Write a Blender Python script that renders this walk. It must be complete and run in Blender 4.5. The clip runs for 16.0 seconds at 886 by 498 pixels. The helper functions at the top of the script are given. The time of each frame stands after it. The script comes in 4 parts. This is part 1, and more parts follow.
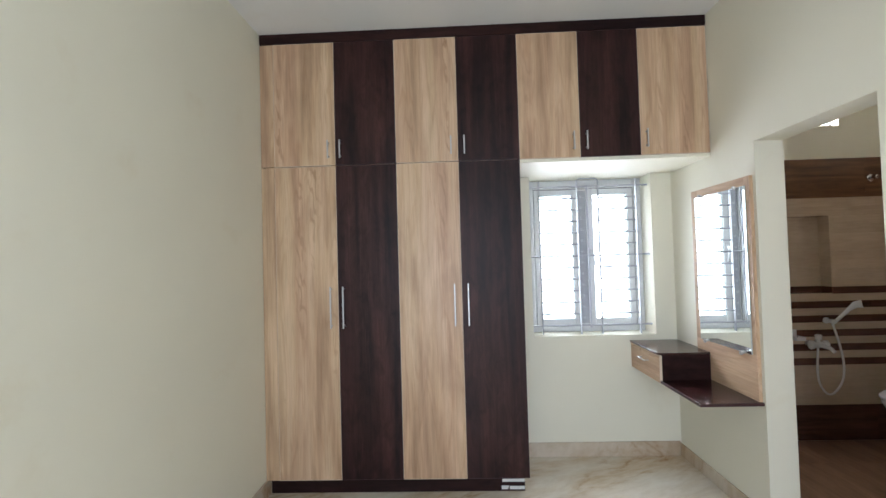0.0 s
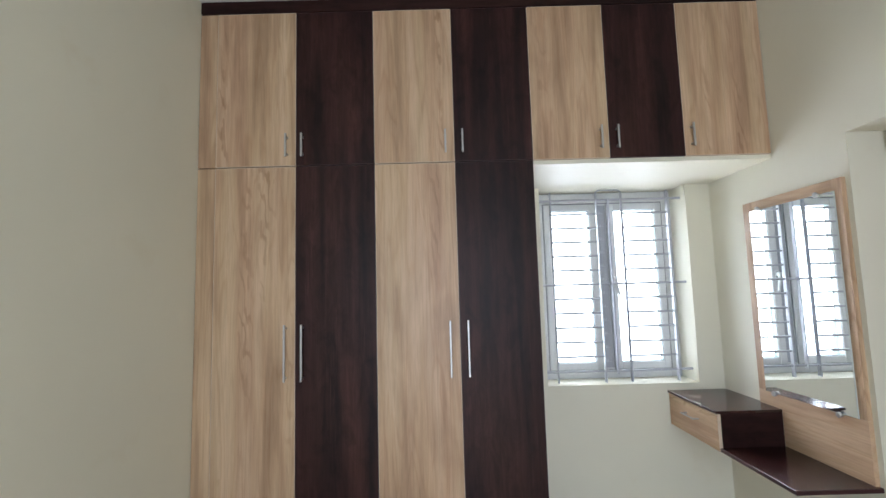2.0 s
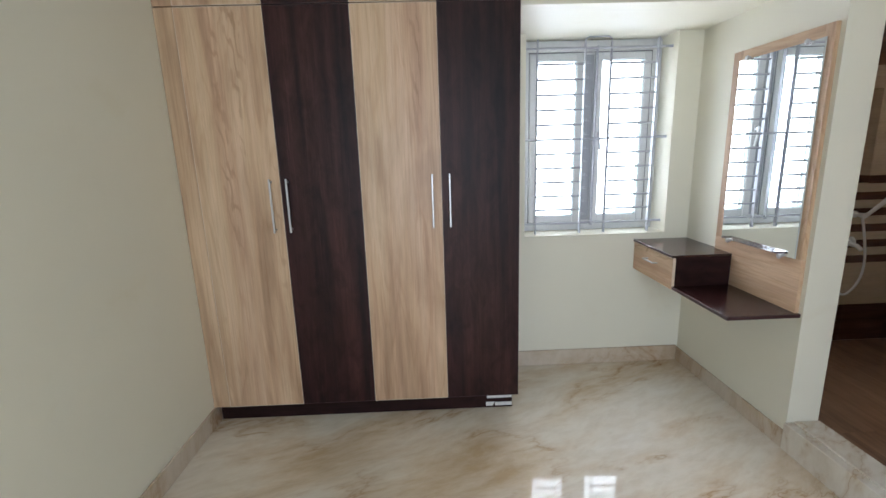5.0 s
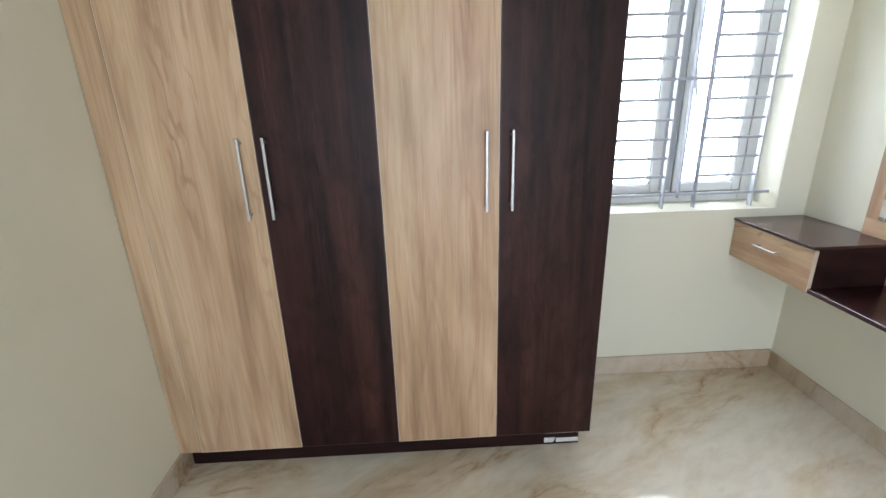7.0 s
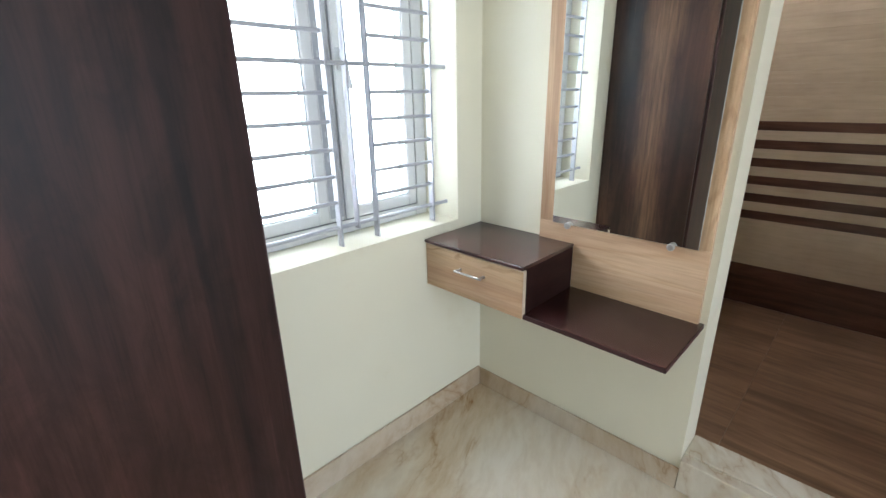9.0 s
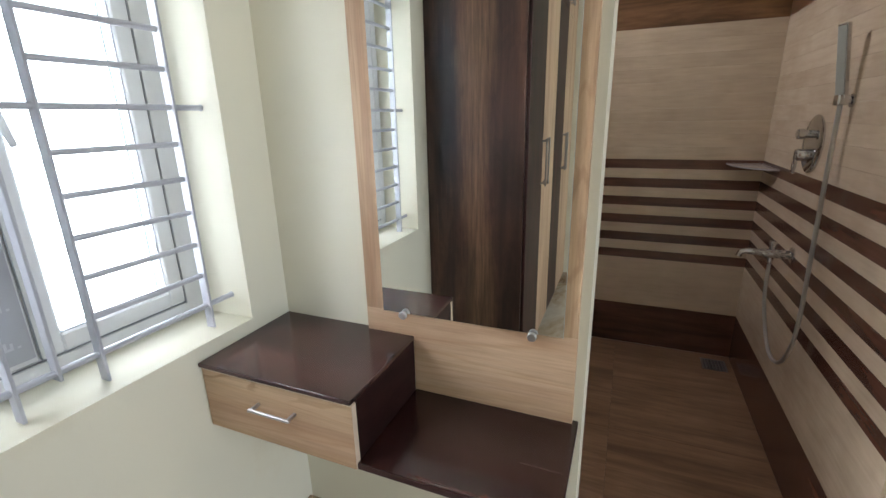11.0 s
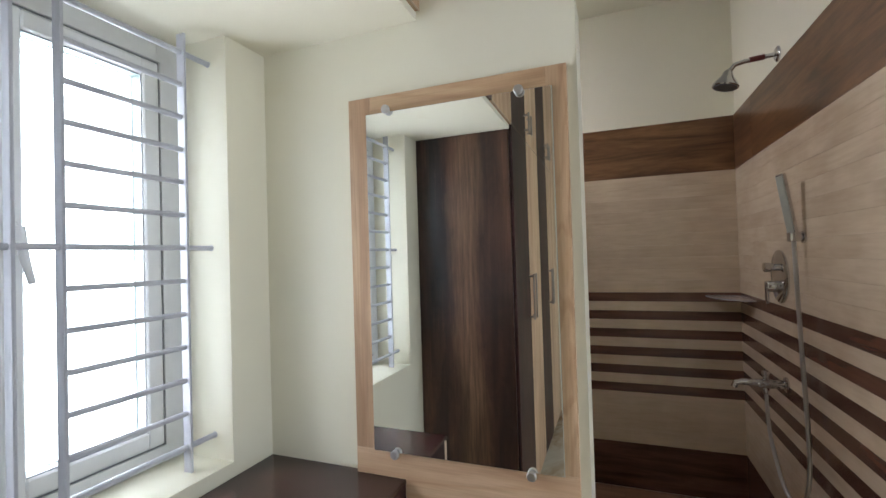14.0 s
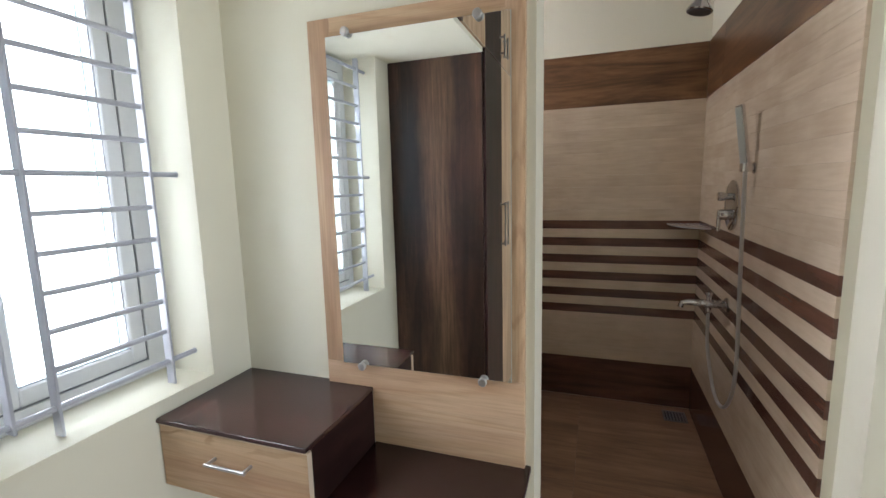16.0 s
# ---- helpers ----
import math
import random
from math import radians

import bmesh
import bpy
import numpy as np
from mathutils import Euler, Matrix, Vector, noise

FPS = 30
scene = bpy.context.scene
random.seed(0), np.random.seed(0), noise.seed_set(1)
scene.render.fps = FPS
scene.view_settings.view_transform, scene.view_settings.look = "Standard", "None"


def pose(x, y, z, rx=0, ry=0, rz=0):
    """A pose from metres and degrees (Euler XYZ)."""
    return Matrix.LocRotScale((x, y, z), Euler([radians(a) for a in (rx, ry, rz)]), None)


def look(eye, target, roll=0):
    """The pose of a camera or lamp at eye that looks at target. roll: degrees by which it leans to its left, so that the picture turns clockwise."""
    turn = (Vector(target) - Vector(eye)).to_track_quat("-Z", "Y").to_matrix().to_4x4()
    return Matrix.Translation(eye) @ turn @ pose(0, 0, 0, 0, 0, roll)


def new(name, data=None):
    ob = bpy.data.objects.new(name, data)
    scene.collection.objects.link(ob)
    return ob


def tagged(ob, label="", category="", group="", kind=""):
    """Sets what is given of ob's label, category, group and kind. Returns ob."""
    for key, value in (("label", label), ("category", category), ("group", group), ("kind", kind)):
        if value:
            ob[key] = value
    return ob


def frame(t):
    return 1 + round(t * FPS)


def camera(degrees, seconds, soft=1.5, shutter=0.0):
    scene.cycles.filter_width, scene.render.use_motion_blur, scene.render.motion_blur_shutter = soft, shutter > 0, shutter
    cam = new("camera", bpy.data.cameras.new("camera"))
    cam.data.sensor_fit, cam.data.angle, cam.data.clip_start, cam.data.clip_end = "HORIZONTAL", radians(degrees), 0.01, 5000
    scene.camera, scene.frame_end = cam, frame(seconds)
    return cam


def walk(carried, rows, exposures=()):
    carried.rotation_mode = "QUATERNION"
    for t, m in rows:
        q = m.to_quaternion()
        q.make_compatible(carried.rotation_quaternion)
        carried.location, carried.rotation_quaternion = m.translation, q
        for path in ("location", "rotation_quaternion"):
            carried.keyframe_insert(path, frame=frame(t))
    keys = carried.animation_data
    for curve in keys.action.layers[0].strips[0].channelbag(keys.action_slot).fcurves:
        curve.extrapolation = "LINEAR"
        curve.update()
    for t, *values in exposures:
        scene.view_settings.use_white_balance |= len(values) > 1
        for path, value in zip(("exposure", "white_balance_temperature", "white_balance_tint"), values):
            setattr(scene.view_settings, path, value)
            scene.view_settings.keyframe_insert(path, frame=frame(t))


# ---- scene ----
cam = camera(89.9, 16.0)
PATH = [
    (0, (0.049, 0.033, 1.491), (-0.022, 2.031, 1.546), -1.6),
    (0.5, (0.035, 0.31, 1.484), (-0.019, 2.308, 1.525), -1.7),
    (1, (0.016, 0.553, 1.494), (-0.018, 2.553, 1.526), -1.7),
    (1.5, (-0.022, 0.688, 1.49), (-0.036, 2.688, 1.525), -1.7),
    (2, (-0.014, 0.704, 1.49), (-0.01, 2.695, 1.677), -1.6),
    (2.5, (0.001, 0.652, 1.492), (0.018, 2.626, 1.814), -1.9),
    (3, (0.005, 0.654, 1.493), (0.026, 2.623, 1.84), -1.8),
    (3.5, (-0.006, 0.669, 1.495), (0.023, 2.635, 1.86), -1.8),
    (4, (-0.006, 0.665, 1.49), (0.043, 2.647, 1.753), -2.0),
    (4.5, (0.042, 0.619, 1.472), (0.069, 2.614, 1.335), -1.9),
    (4.7, (0.033, 0.623, 1.464), (0.074, 2.598, 1.151), -1.8),
    (6.8, (-0.198, 1.256, 1.432), (-0.137, 3.154, 0.804), -1.7),
    (7, (-0.192, 1.393, 1.442), (-0.123, 3.288, 0.807), -1.7),
    (7.5, (-0.185, 1.695, 1.423), (0.059, 3.571, 0.775), -1.3),
    (8, (-0.155, 1.919, 1.423), (0.463, 3.706, 0.773), -1.6),
    (8.5, (0.001, 2.086, 1.413), (0.998, 3.689, 0.754), -1.6),
    (9, (0.169, 2.195, 1.4), (1.509, 3.528, 0.745), -1.2),
    (9.5, (0.391, 2.317, 1.388), (1.992, 3.322, 0.735), -1.3),
    (9.7, (0.468, 2.379, 1.402), (2.145, 3.25, 0.745), -1.2),
    (11.8, (0.614, 2.437, 1.484), (2.431, 3.131, 1.018), -1.4),
    (12, (0.601, 2.427, 1.489), (2.438, 3.133, 1.132), -1.4),
    (12.5, (0.571, 2.406, 1.483), (2.434, 3.129, 1.403), -1.7),
    (13, (0.566, 2.407, 1.476), (2.432, 3.126, 1.487), -1.7),
    (13.5, (0.565, 2.411, 1.473), (2.43, 3.133, 1.513), -1.6),
    (14, (0.556, 2.418, 1.459), (2.421, 3.138, 1.495), -1.7),
    (14.5, (0.561, 2.417, 1.455), (2.427, 3.135, 1.403), -1.6),
    (15, (0.555, 2.411, 1.459), (2.416, 3.122, 1.28), -1.5),
    (15.5, (0.531, 2.393, 1.451), (2.385, 3.101, 1.196), -1.6),
    (16, (0.527, 2.339, 1.457), (2.395, 2.994, 1.17), -1.4),
]
EXPOSURES = [
    (0.0, 0.04, 5820, 20), (1.5, -0.18, 5820, 20), (4.7, -0.16, 5820, 20), (6.8, 0.14, 5850, 19), (8.0, 0.18, 5850, 17),
    (9.0, 0.26, 5880, 17), (9.7, -0.04, 6050, 18), (11.8, -0.06, 6000, 20), (13.0, -0.24, 6000, 20), (14.5, -0.26, 6000, 20), (16.0, -0.10, 6000, 20)]
walk(cam, [(t, look(eye, target, roll)) for t, eye, target, roll in PATH], EXPOSURES)

# ---- world and light ----
world = bpy.data.worlds.new("sky")
scene.world = world
world.use_nodes = True
wn = world.node_tree.nodes
sky = wn.new("ShaderNodeTexSky")
sky.sky_type = "NISHITA"
sky.sun_disc = False
sky.sun_elevation = radians(48)
sky.sun_rotation = radians(200)
wn["Background"].inputs["Strength"].default_value = 0.12
world.node_tree.links.new(sky.outputs[0], wn["Background"].inputs[0])


def lamp_sun():
    d = bpy.data.lights.new("sun", "SUN")
    d.energy, d.angle, d.color = 1.2, radians(12), (1.0, 0.96, 0.9)
    o = new("sun", d)
    o.matrix_world = look((-2, -6, 8), (0, 0, 0))


def window_light(name, place, target, sx, sy, watts, colour=(1.0, 1.0, 1.0)):
    d = bpy.data.lights.new(name, "AREA")
    d.shape, d.size, d.size_y, d.energy, d.color = "RECTANGLE", sx, sy, watts, colour
    o = new(name, d)
    o.matrix_world = look(place, target)
    return o


lamp_sun()
window_light("window_light", (1.06, 3.76, 1.51), (1.06, 2.0, 1.25), 0.90, 1.20, 36, (0.965, 0.985, 0.985))
window_light("window_sky_light", (1.06, 4.30, 2.85), (1.06, 3.1, 1.05), 2.0, 1.4, 70, (0.87, 0.95, 1.0))
window_light("balcony_light", (0.15, -2.15, 1.35), (0.1, 0.0, 1.45), 1.7, 2.2, 82, (0.815, 0.94, 0.985))
window_light("ventilator_light", (2.66, 3.52, 2.60), (2.75, 2.85, 0.6), 0.42, 0.32, 22.0, (0.985, 0.975, 0.94))

# ---- materials ----


def mat_base(name, rough=0.5, metal=0.0):
    m = bpy.data.materials.new(name)
    m.use_nodes = True
    b = m.node_tree.nodes["Principled BSDF"]
    b.inputs["Specular IOR Level"].default_value = 0.5
    b.inputs["Roughness"].default_value = rough
    b.inputs["Metallic"].default_value = metal
    return m, m.node_tree.nodes, m.node_tree.links, b


def node(nodes, kind, **values):
    n = nodes.new(kind)
    for k, v in values.items():
        n.inputs[k.replace("_", " ")].default_value = v
    return n


def coords(nodes, links, scale, shift=True):
    """Object coordinates, scaled, and moved by chance from object to object."""
    tc = nodes.new("ShaderNodeTexCoord")
    mp = nodes.new("ShaderNodeMapping")
    mp.inputs["Scale"].default_value = scale
    if shift:
        info = nodes.new("ShaderNodeObjectInfo")
        mul = nodes.new("ShaderNodeMath")
        mul.operation = "MULTIPLY"
        mul.inputs[1].default_value = 37.0
        links.new(info.outputs["Random"], mul.inputs[0])
        links.new(mul.outputs[0], mp.inputs["Location"])
    links.new(tc.outputs["Object"], mp.inputs["Vector"])
    return mp.outputs[0]


def ramp(nodes, links, fac, stops):
    r = nodes.new("ShaderNodeValToRGB")
    e = r.color_ramp.elements
    while len(e) < len(stops):
        e.new(0.5)
    for el, (p, c) in zip(e, stops):
        el.position, el.color = p, (*c, 1)
    links.new(fac, r.inputs[0])
    return r.outputs[0]


def mix(nodes, links, kind, fac, a, b):
    m = nodes.new("ShaderNodeMix")
    m.data_type, m.blend_type = "RGBA", kind
    for sock, v in ((m.inputs[0], fac), (m.inputs[6], a), (m.inputs[7], b)):
        if hasattr(v, "links"):
            links.new(v, sock)
        else:
            sock.default_value = v
    return m.outputs[2]


def bump(nodes, links, b, height, strength, distance):
    n = nodes.new("ShaderNodeBump")
    n.inputs["Strength"].default_value = strength
    n.inputs["Distance"].default_value = distance
    links.new(height, n.inputs["Height"])
    links.new(n.outputs[0], b.inputs["Normal"])


def noise_at(nodes, links, vec, scale, detail=4.0, rough=0.55, distortion=0.0):
    n = node(nodes, "ShaderNodeTexNoise", Scale=scale, Detail=detail, Roughness=rough, Distortion=distortion)
    links.new(vec, n.inputs["Vector"])
    return n.outputs["Fac"]


def wall_paint(name, colour, rough=0.55):
    m, n, l, b = mat_base(name, rough)
    v = coords(n, l, (1, 1, 1), False)
    big = noise_at(n, l, v, 1.6, 3)
    fine = noise_at(n, l, v, 90, 3)
    c = ramp(n, l, big, [(0.3, [x * 0.965 for x in colour]), (0.7, colour)])
    smudge = ramp(n, l, noise_at(n, l, v, 2.7, 5, 0.6, 0.4), [(0.60, (1, 1, 1)), (0.74, (0.95, 0.925, 0.88))])
    c = mix(n, l, "MULTIPLY", 0.8, c, smudge)
    l.new(c, b.inputs["Base Color"])
    both = mix(n, l, "MIX", 0.25, fine, noise_at(n, l, v, 9, 2))
    bump(n, l, b, both, 0.18, 0.002)
    return m


def wood_laminate(name, axis, dark, mid, light, rough, coarse=13.0, fine=90.0, streak=0.5, figure=0.0, gloss=0.35, cloud=0.35, mottle=0.0, heart=None, lines=0.0):
    """Laminate with the grain along x, y or z; heart is the place of a golden heartwood band across the panel."""
    m, n, l, b = mat_base(name, rough)
    b.inputs["Specular IOR Level"].default_value = gloss
    at = "xyz".index(axis)

    def along(f):
        sc = [1.0, 1.0, 1.0]
        sc[at] = f
        return coords(n, l, sc)
    # bands of early and late wood, some pinker and some yellower
    a = noise_at(n, l, along(0.055), coarse, 4, 0.5, 0.45)
    c = ramp(n, l, a, [(0.34, dark), (0.48, mid), (0.66, light)])
    if lines:
        # wavering pinkish growth lines
        g = noise_at(n, l, along(0.075), coarse * 0.85, 2, 0.45, 0.7)
        c = mix(n, l, "MULTIPLY", lines, c, ramp(n, l, g, [
            (0.40, (1, 1, 1)), (0.435, (0.80, 0.70, 0.62)), (0.455, (1, 1, 1)), (0.53, (1, 1, 1)), (0.56, (0.85, 0.77, 0.70)), (0.60, (1, 1, 1))]))
    hue = noise_at(n, l, along(0.03), coarse * 0.6, 2, 0.5, 0.3)
    c = mix(n, l, "MULTIPLY", 0.8, c, ramp(n, l, hue, [(0.38, (1.0, 0.955, 0.94)), (0.60, (0.985, 0.995, 0.93))]))
    # fine streaks and pores
    f = noise_at(n, l, along(0.05), fine, 4, 0.65, 0.3)
    c = mix(n, l, "MULTIPLY", streak, c, ramp(n, l, f, [(0.34, (0.60, 0.57, 0.55)), (0.58, (1, 1, 1))]))
    pores = noise_at(n, l, along(0.025), 260, 2, 0.6)
    c = mix(n, l, "MULTIPLY", streak * 0.8, c, ramp(n, l, pores, [(0.36, (0.60, 0.56, 0.54)), (0.50, (1, 1, 1))]))
    # cloudy darker patches
    knots = noise_at(n, l, along(0.28), 3.6, 4, 0.58, 1.2)
    c = mix(n, l, "MULTIPLY", cloud, c, ramp(n, l, knots, [(0.34, (0.50, 0.45, 0.42)), (0.60, (1, 1, 1))]))
    if mottle:
        # small smoky blotches and pale hairline scratches of the open grain
        blot = noise_at(n, l, along(0.40), 15.0, 5, 0.65, 0.8)
        c = mix(n, l, "MULTIPLY", mottle, c, ramp(n, l, blot, [(0.36, (0.40, 0.38, 0.40)), (0.56, (1, 1, 1))]))
        hair = noise_at(n, l, along(0.035), 95.0, 3, 0.6, 0.4)
        where = ramp(n, l, noise_at(n, l, along(0.25), 5.0, 3), [(0.48, (0, 0, 0)), (0.66, (0.75, 0.75, 0.75))])
        c = mix(n, l, "ADD", where, c, ramp(n, l, hair, [(0.60, (0, 0, 0)), (0.72, [x * 0.6 for x in light])]))
    if heart is not None:
        tc = n.new("ShaderNodeTexCoord")
        sep = n.new("ShaderNodeSeparateXYZ")
        l.new(tc.outputs["Object"], sep.inputs[0])
        wave = n.new("ShaderNodeMath")
        wave.operation = "MULTIPLY_ADD"
        wave.inputs[1].default_value = 0.26
        l.new(noise_at(n, l, along(0.30), 4.5, 5, 0.6, 0.5), wave.inputs[0])
        l.new(sep.outputs["Y"], wave.inputs[2])
        off = n.new("ShaderNodeMath")
        off.operation = "SUBTRACT"
        off.inputs[1].default_value = heart + 0.13
        l.new(wave.outputs[0], off.inputs[0])
        ab = n.new("ShaderNodeMath")
        ab.operation = "ABSOLUTE"
        l.new(off.outputs[0], ab.inputs[0])
        band = ramp(n, l, ab.outputs[0], [(0.0, (0.85, 0.85, 0.85)), (0.035, (0.55, 0.55, 0.55)), (0.11, (0, 0, 0))])
        gold = ramp(n, l, f, [(0.32, (0.060, 0.030, 0.019)), (0.62, (0.20, 0.112, 0.062))])
        c = mix(n, l, "MIX", band, c, gold)
    if figure:
        # columns of flame-shaped cathedral figure
        w = n.new("ShaderNodeTexWave")
        w.bands_direction = "DIAGONAL"
        for k, x in (("Scale", 13.0), ("Distortion", 9.0), ("Detail", 2.5), ("Detail Scale", 1.6), ("Detail Roughness", 0.55)):
            w.inputs[k].default_value = x
        l.new(along(0.24), w.inputs["Vector"])
        spread = ramp(n, l, noise_at(n, l, along(0.05), 6.5, 2), [(0.57, (0, 0, 0)), (0.66, (figure, figure, figure))])
        c = mix(n, l, "MULTIPLY", spread, c, ramp(n, l, w.outputs["Fac"], [(0.06, (0.68, 0.60, 0.53)), (0.36, (1, 1, 1))]))
    l.new(c, b.inputs["Base Color"])
    bump(n, l, b, f, 0.10, 0.0005)
    return m


def marble(name, rough, tones, turn=24):
    """Beige marble with long cloudy bands and a few thin rusty veins."""
    m, n, l, b = mat_base(name, rough)
    v = coords(n, l, (1, 1, 1), False)
    warp = node(n, "ShaderNodeTexNoise", Scale=1.1, Detail=3.0, Roughness=0.5)
    l.new(v, warp.inputs["Vector"])
    add = n.new("ShaderNodeVectorMath")
    add.operation = "MULTIPLY_ADD"
    add.inputs[1].default_value = (0.26, 0.26, 0.26)
    l.new(warp.outputs["Color"], add.inputs[0])
    l.new(v, add.inputs[2])

    def banded(long_, wide):
        mp = n.new("ShaderNodeMapping")
        mp.vector_type = "TEXTURE"
        mp.inputs["Rotation"].default_value = (0, 0, radians(turn))
        mp.inputs["Scale"].default_value = (long_, wide, 1.0)
        l.new(add.outputs[0], mp.inputs["Vector"])
        return mp.outputs[0]
    clouds = noise_at(n, l, banded(1.5, 0.55), 1.9, 6, 0.62, 0.2)
    c = ramp(n, l, clouds, [(0.30, tones[0]), (0.43, tones[1]), (0.54, tones[2]), (0.74, tones[3])])
    fine = noise_at(n, l, banded(1.2, 0.4), 9.0, 5, 0.65, 0.3)
    c = mix(n, l, "MULTIPLY", 0.55, c, ramp(n, l, fine, [(0.30, (0.80, 0.76, 0.70)), (0.58, (1, 1, 1))]))
    vein = noise_at(n, l, banded(1.7, 0.6), 2.1, 5, 0.6, 0.25)
    sub = n.new("ShaderNodeMath")
    sub.operation = "SUBTRACT"
    sub.inputs[1].default_value = 0.47
    l.new(vein, sub.inputs[0])
    ab = n.new("ShaderNodeMath")
    ab.operation = "ABSOLUTE"
    l.new(sub.outputs[0], ab.inputs[0])
    vc = ramp(n, l, ab.outputs[0], [(0.0, (0.62, 0.47, 0.34)), (0.008, (0.82, 0.73, 0.63)), (0.045, (1, 1, 1))])
    mask = ramp(n, l, noise_at(n, l, v, 2.2, 3), [(0.46, (0, 0, 0)), (0.63, (1, 1, 1))])
    c = mix(n, l, "MULTIPLY", mask, c, vc)
    l.new(c, b.inputs["Base Color"])
    return m


def tile(name, axis, dark, mid, light, rough, bump_strength=0.15, grain=0.35):
    """Glazed tile with a wood or travertine print along x or y."""
    m, n, l, b = mat_base(name, rough)
    sc = [1.0, 1.0, 1.0]
    for a in axis:
        sc["xyz".index(a)] = 0.10
    v = coords(n, l, sc)
    a = noise_at(n, l, v, 16, 5, 0.6, 0.8)
    f = noise_at(n, l, v, 70, 3, 0.6)
    c = ramp(n, l, a, [(0.28, dark), (0.5, mid), (0.74, light)])
    c = mix(n, l, "MULTIPLY", grain, c, ramp(n, l, f, [(0.3, (0.62, 0.58, 0.55)), (0.6, (1, 1, 1))]))
    big = noise_at(n, l, coords(n, l, (1, 1, 1)), 4.0, 3)
    c = mix(n, l, "MULTIPLY", 0.6, c, ramp(n, l, big, [(0.35, (0.78, 0.75, 0.72)), (0.6, (1, 1, 1))]))
    info = n.new("ShaderNodeObjectInfo")
    c = mix(n, l, "MULTIPLY", 0.28, c, ramp(n, l, info.outputs["Random"], [(0.0, (0.82, 0.80, 0.78)), (1.0, (1, 1, 1))]))
    l.new(c, b.inputs["Base Color"])
    bump(n, l, b, a, bump_strength, 0.001)
    return m


def metal(name, colour, rough):
    m, n, l, b = mat_base(name, rough, 1.0)
    v = coords(n, l, (1, 1, 1))
    f = noise_at(n, l, v, 60, 3)
    r = n.new("ShaderNodeMapRange")
    r.inputs["To Min"].default_value, r.inputs["To Max"].default_value = rough * 0.7, rough * 1.4
    l.new(f, r.inputs["Value"])
    l.new(r.outputs[0], b.inputs["Roughness"])
    b.inputs["Base Color"].default_value = (*colour, 1)
    return m


def plain(name, colour, rough=0.5, vary=0.9, scale=30.0):
    m, n, l, b = mat_base(name, rough)
    v = coords(n, l, (1, 1, 1))
    f = noise_at(n, l, v, scale, 3)
    l.new(ramp(n, l, f, [(0.3, [x * vary for x in colour]), (0.7, colour)]), b.inputs["Base Color"])
    bump(n, l, b, f, 0.05, 0.0005)
    return m


def glass_mat(name, tint=(1, 1, 1), rough=0.0):
    m, n, l, b = mat_base(name, rough)
    b.inputs["Base Color"].default_value = (*tint, 1)
    b.inputs["Transmission Weight"].default_value = 1.0
    b.inputs["IOR"].default_value = 1.45
    return m


def glow(name, colour, strength):
    m = bpy.data.materials.new(name)
    m.use_nodes = True
    n, l = m.node_tree.nodes, m.node_tree.links
    n.remove(n["Principled BSDF"])
    e = n.new("ShaderNodeEmission")
    e.inputs[0].default_value = (*colour, 1)
    e.inputs[1].default_value = strength
    l.new(e.outputs[0], n["Material Output"].inputs[0])
    return m


CREAM = wall_paint("cream_paint", (0.785, 0.752, 0.612))
WHITE = wall_paint("ceiling_paint", (0.80, 0.795, 0.765), 0.7)
OAK_D, OAK_M, OAK_L = (0.445, 0.286, 0.176), (0.576, 0.393, 0.248), (0.67, 0.482, 0.322)
OAK_Z = wood_laminate("oak_laminate_upright", "z", OAK_D, OAK_M, OAK_L, 0.42, 14.0, 75.0, 0.28, 0.9, 0.42, lines=0.5)
OAK_Y = wood_laminate("oak_laminate_lying", "y", OAK_D, OAK_M, OAK_L, 0.42, 12.0, 75.0, 0.28, 0.9, 0.42, lines=0.5)
WEN_D, WEN_M, WEN_L = (0.019, 0.0076, 0.0078), (0.038, 0.0142, 0.0132), (0.070, 0.027, 0.0222)
WEN_Z = wood_laminate("wenge_laminate_upright", "z", WEN_D, WEN_M, WEN_L, 0.42, 13.0, 65.0, 0.55, 0.3, 0.20, 0.55, 0.7)
# heartwood figure; base tones lightened to stand in for window sheen
WEN_HEART_LIT = wood_laminate("wenge_laminate_heartwood_lit", "z", (0.020, 0.0085, 0.0075), (0.074, 0.031, 0.023), (0.160, 0.072, 0.048), 0.33, 8.0, 60.0, 0.45, 0.3, 0.5, 0.85, 0.6, 3.17)
# dull copy of the wenge, its tones darkened to hold shade
WEN_SHADED = wood_laminate("wenge_laminate_dull_shaded", "x", (0.011, 0.0048, 0.0050), (0.022, 0.0088, 0.0086), (0.044, 0.0175, 0.0150), 0.5, 8.0, 60.0, 0.45, 0.3, 0.15, 0.8, 0.6)
# reddish window sheen on dresser top and shelf is put into these tones
LIT_D, LIT_M, LIT_L = (0.022, 0.0085, 0.0085), (0.046, 0.0165, 0.0155), (0.086, 0.033, 0.028)
WEN_Y = wood_laminate("wenge_laminate_lit_along_y", "y", LIT_D, LIT_M, LIT_L, 0.18, 9.0, 60.0, 0.45, 0.3, 0.75, 0.7, 0.6)
MARBLE = marble("beige_marble", 0.045, [(0.54, 0.405, 0.25), (0.67, 0.56, 0.415), (0.74, 0.668, 0.548), (0.785, 0.742, 0.655)])
PALE_MARBLE = marble("pale_marble", 0.12, [(0.62, 0.55, 0.44), (0.69, 0.63, 0.53), (0.73, 0.69, 0.60), (0.77, 0.74, 0.67)])
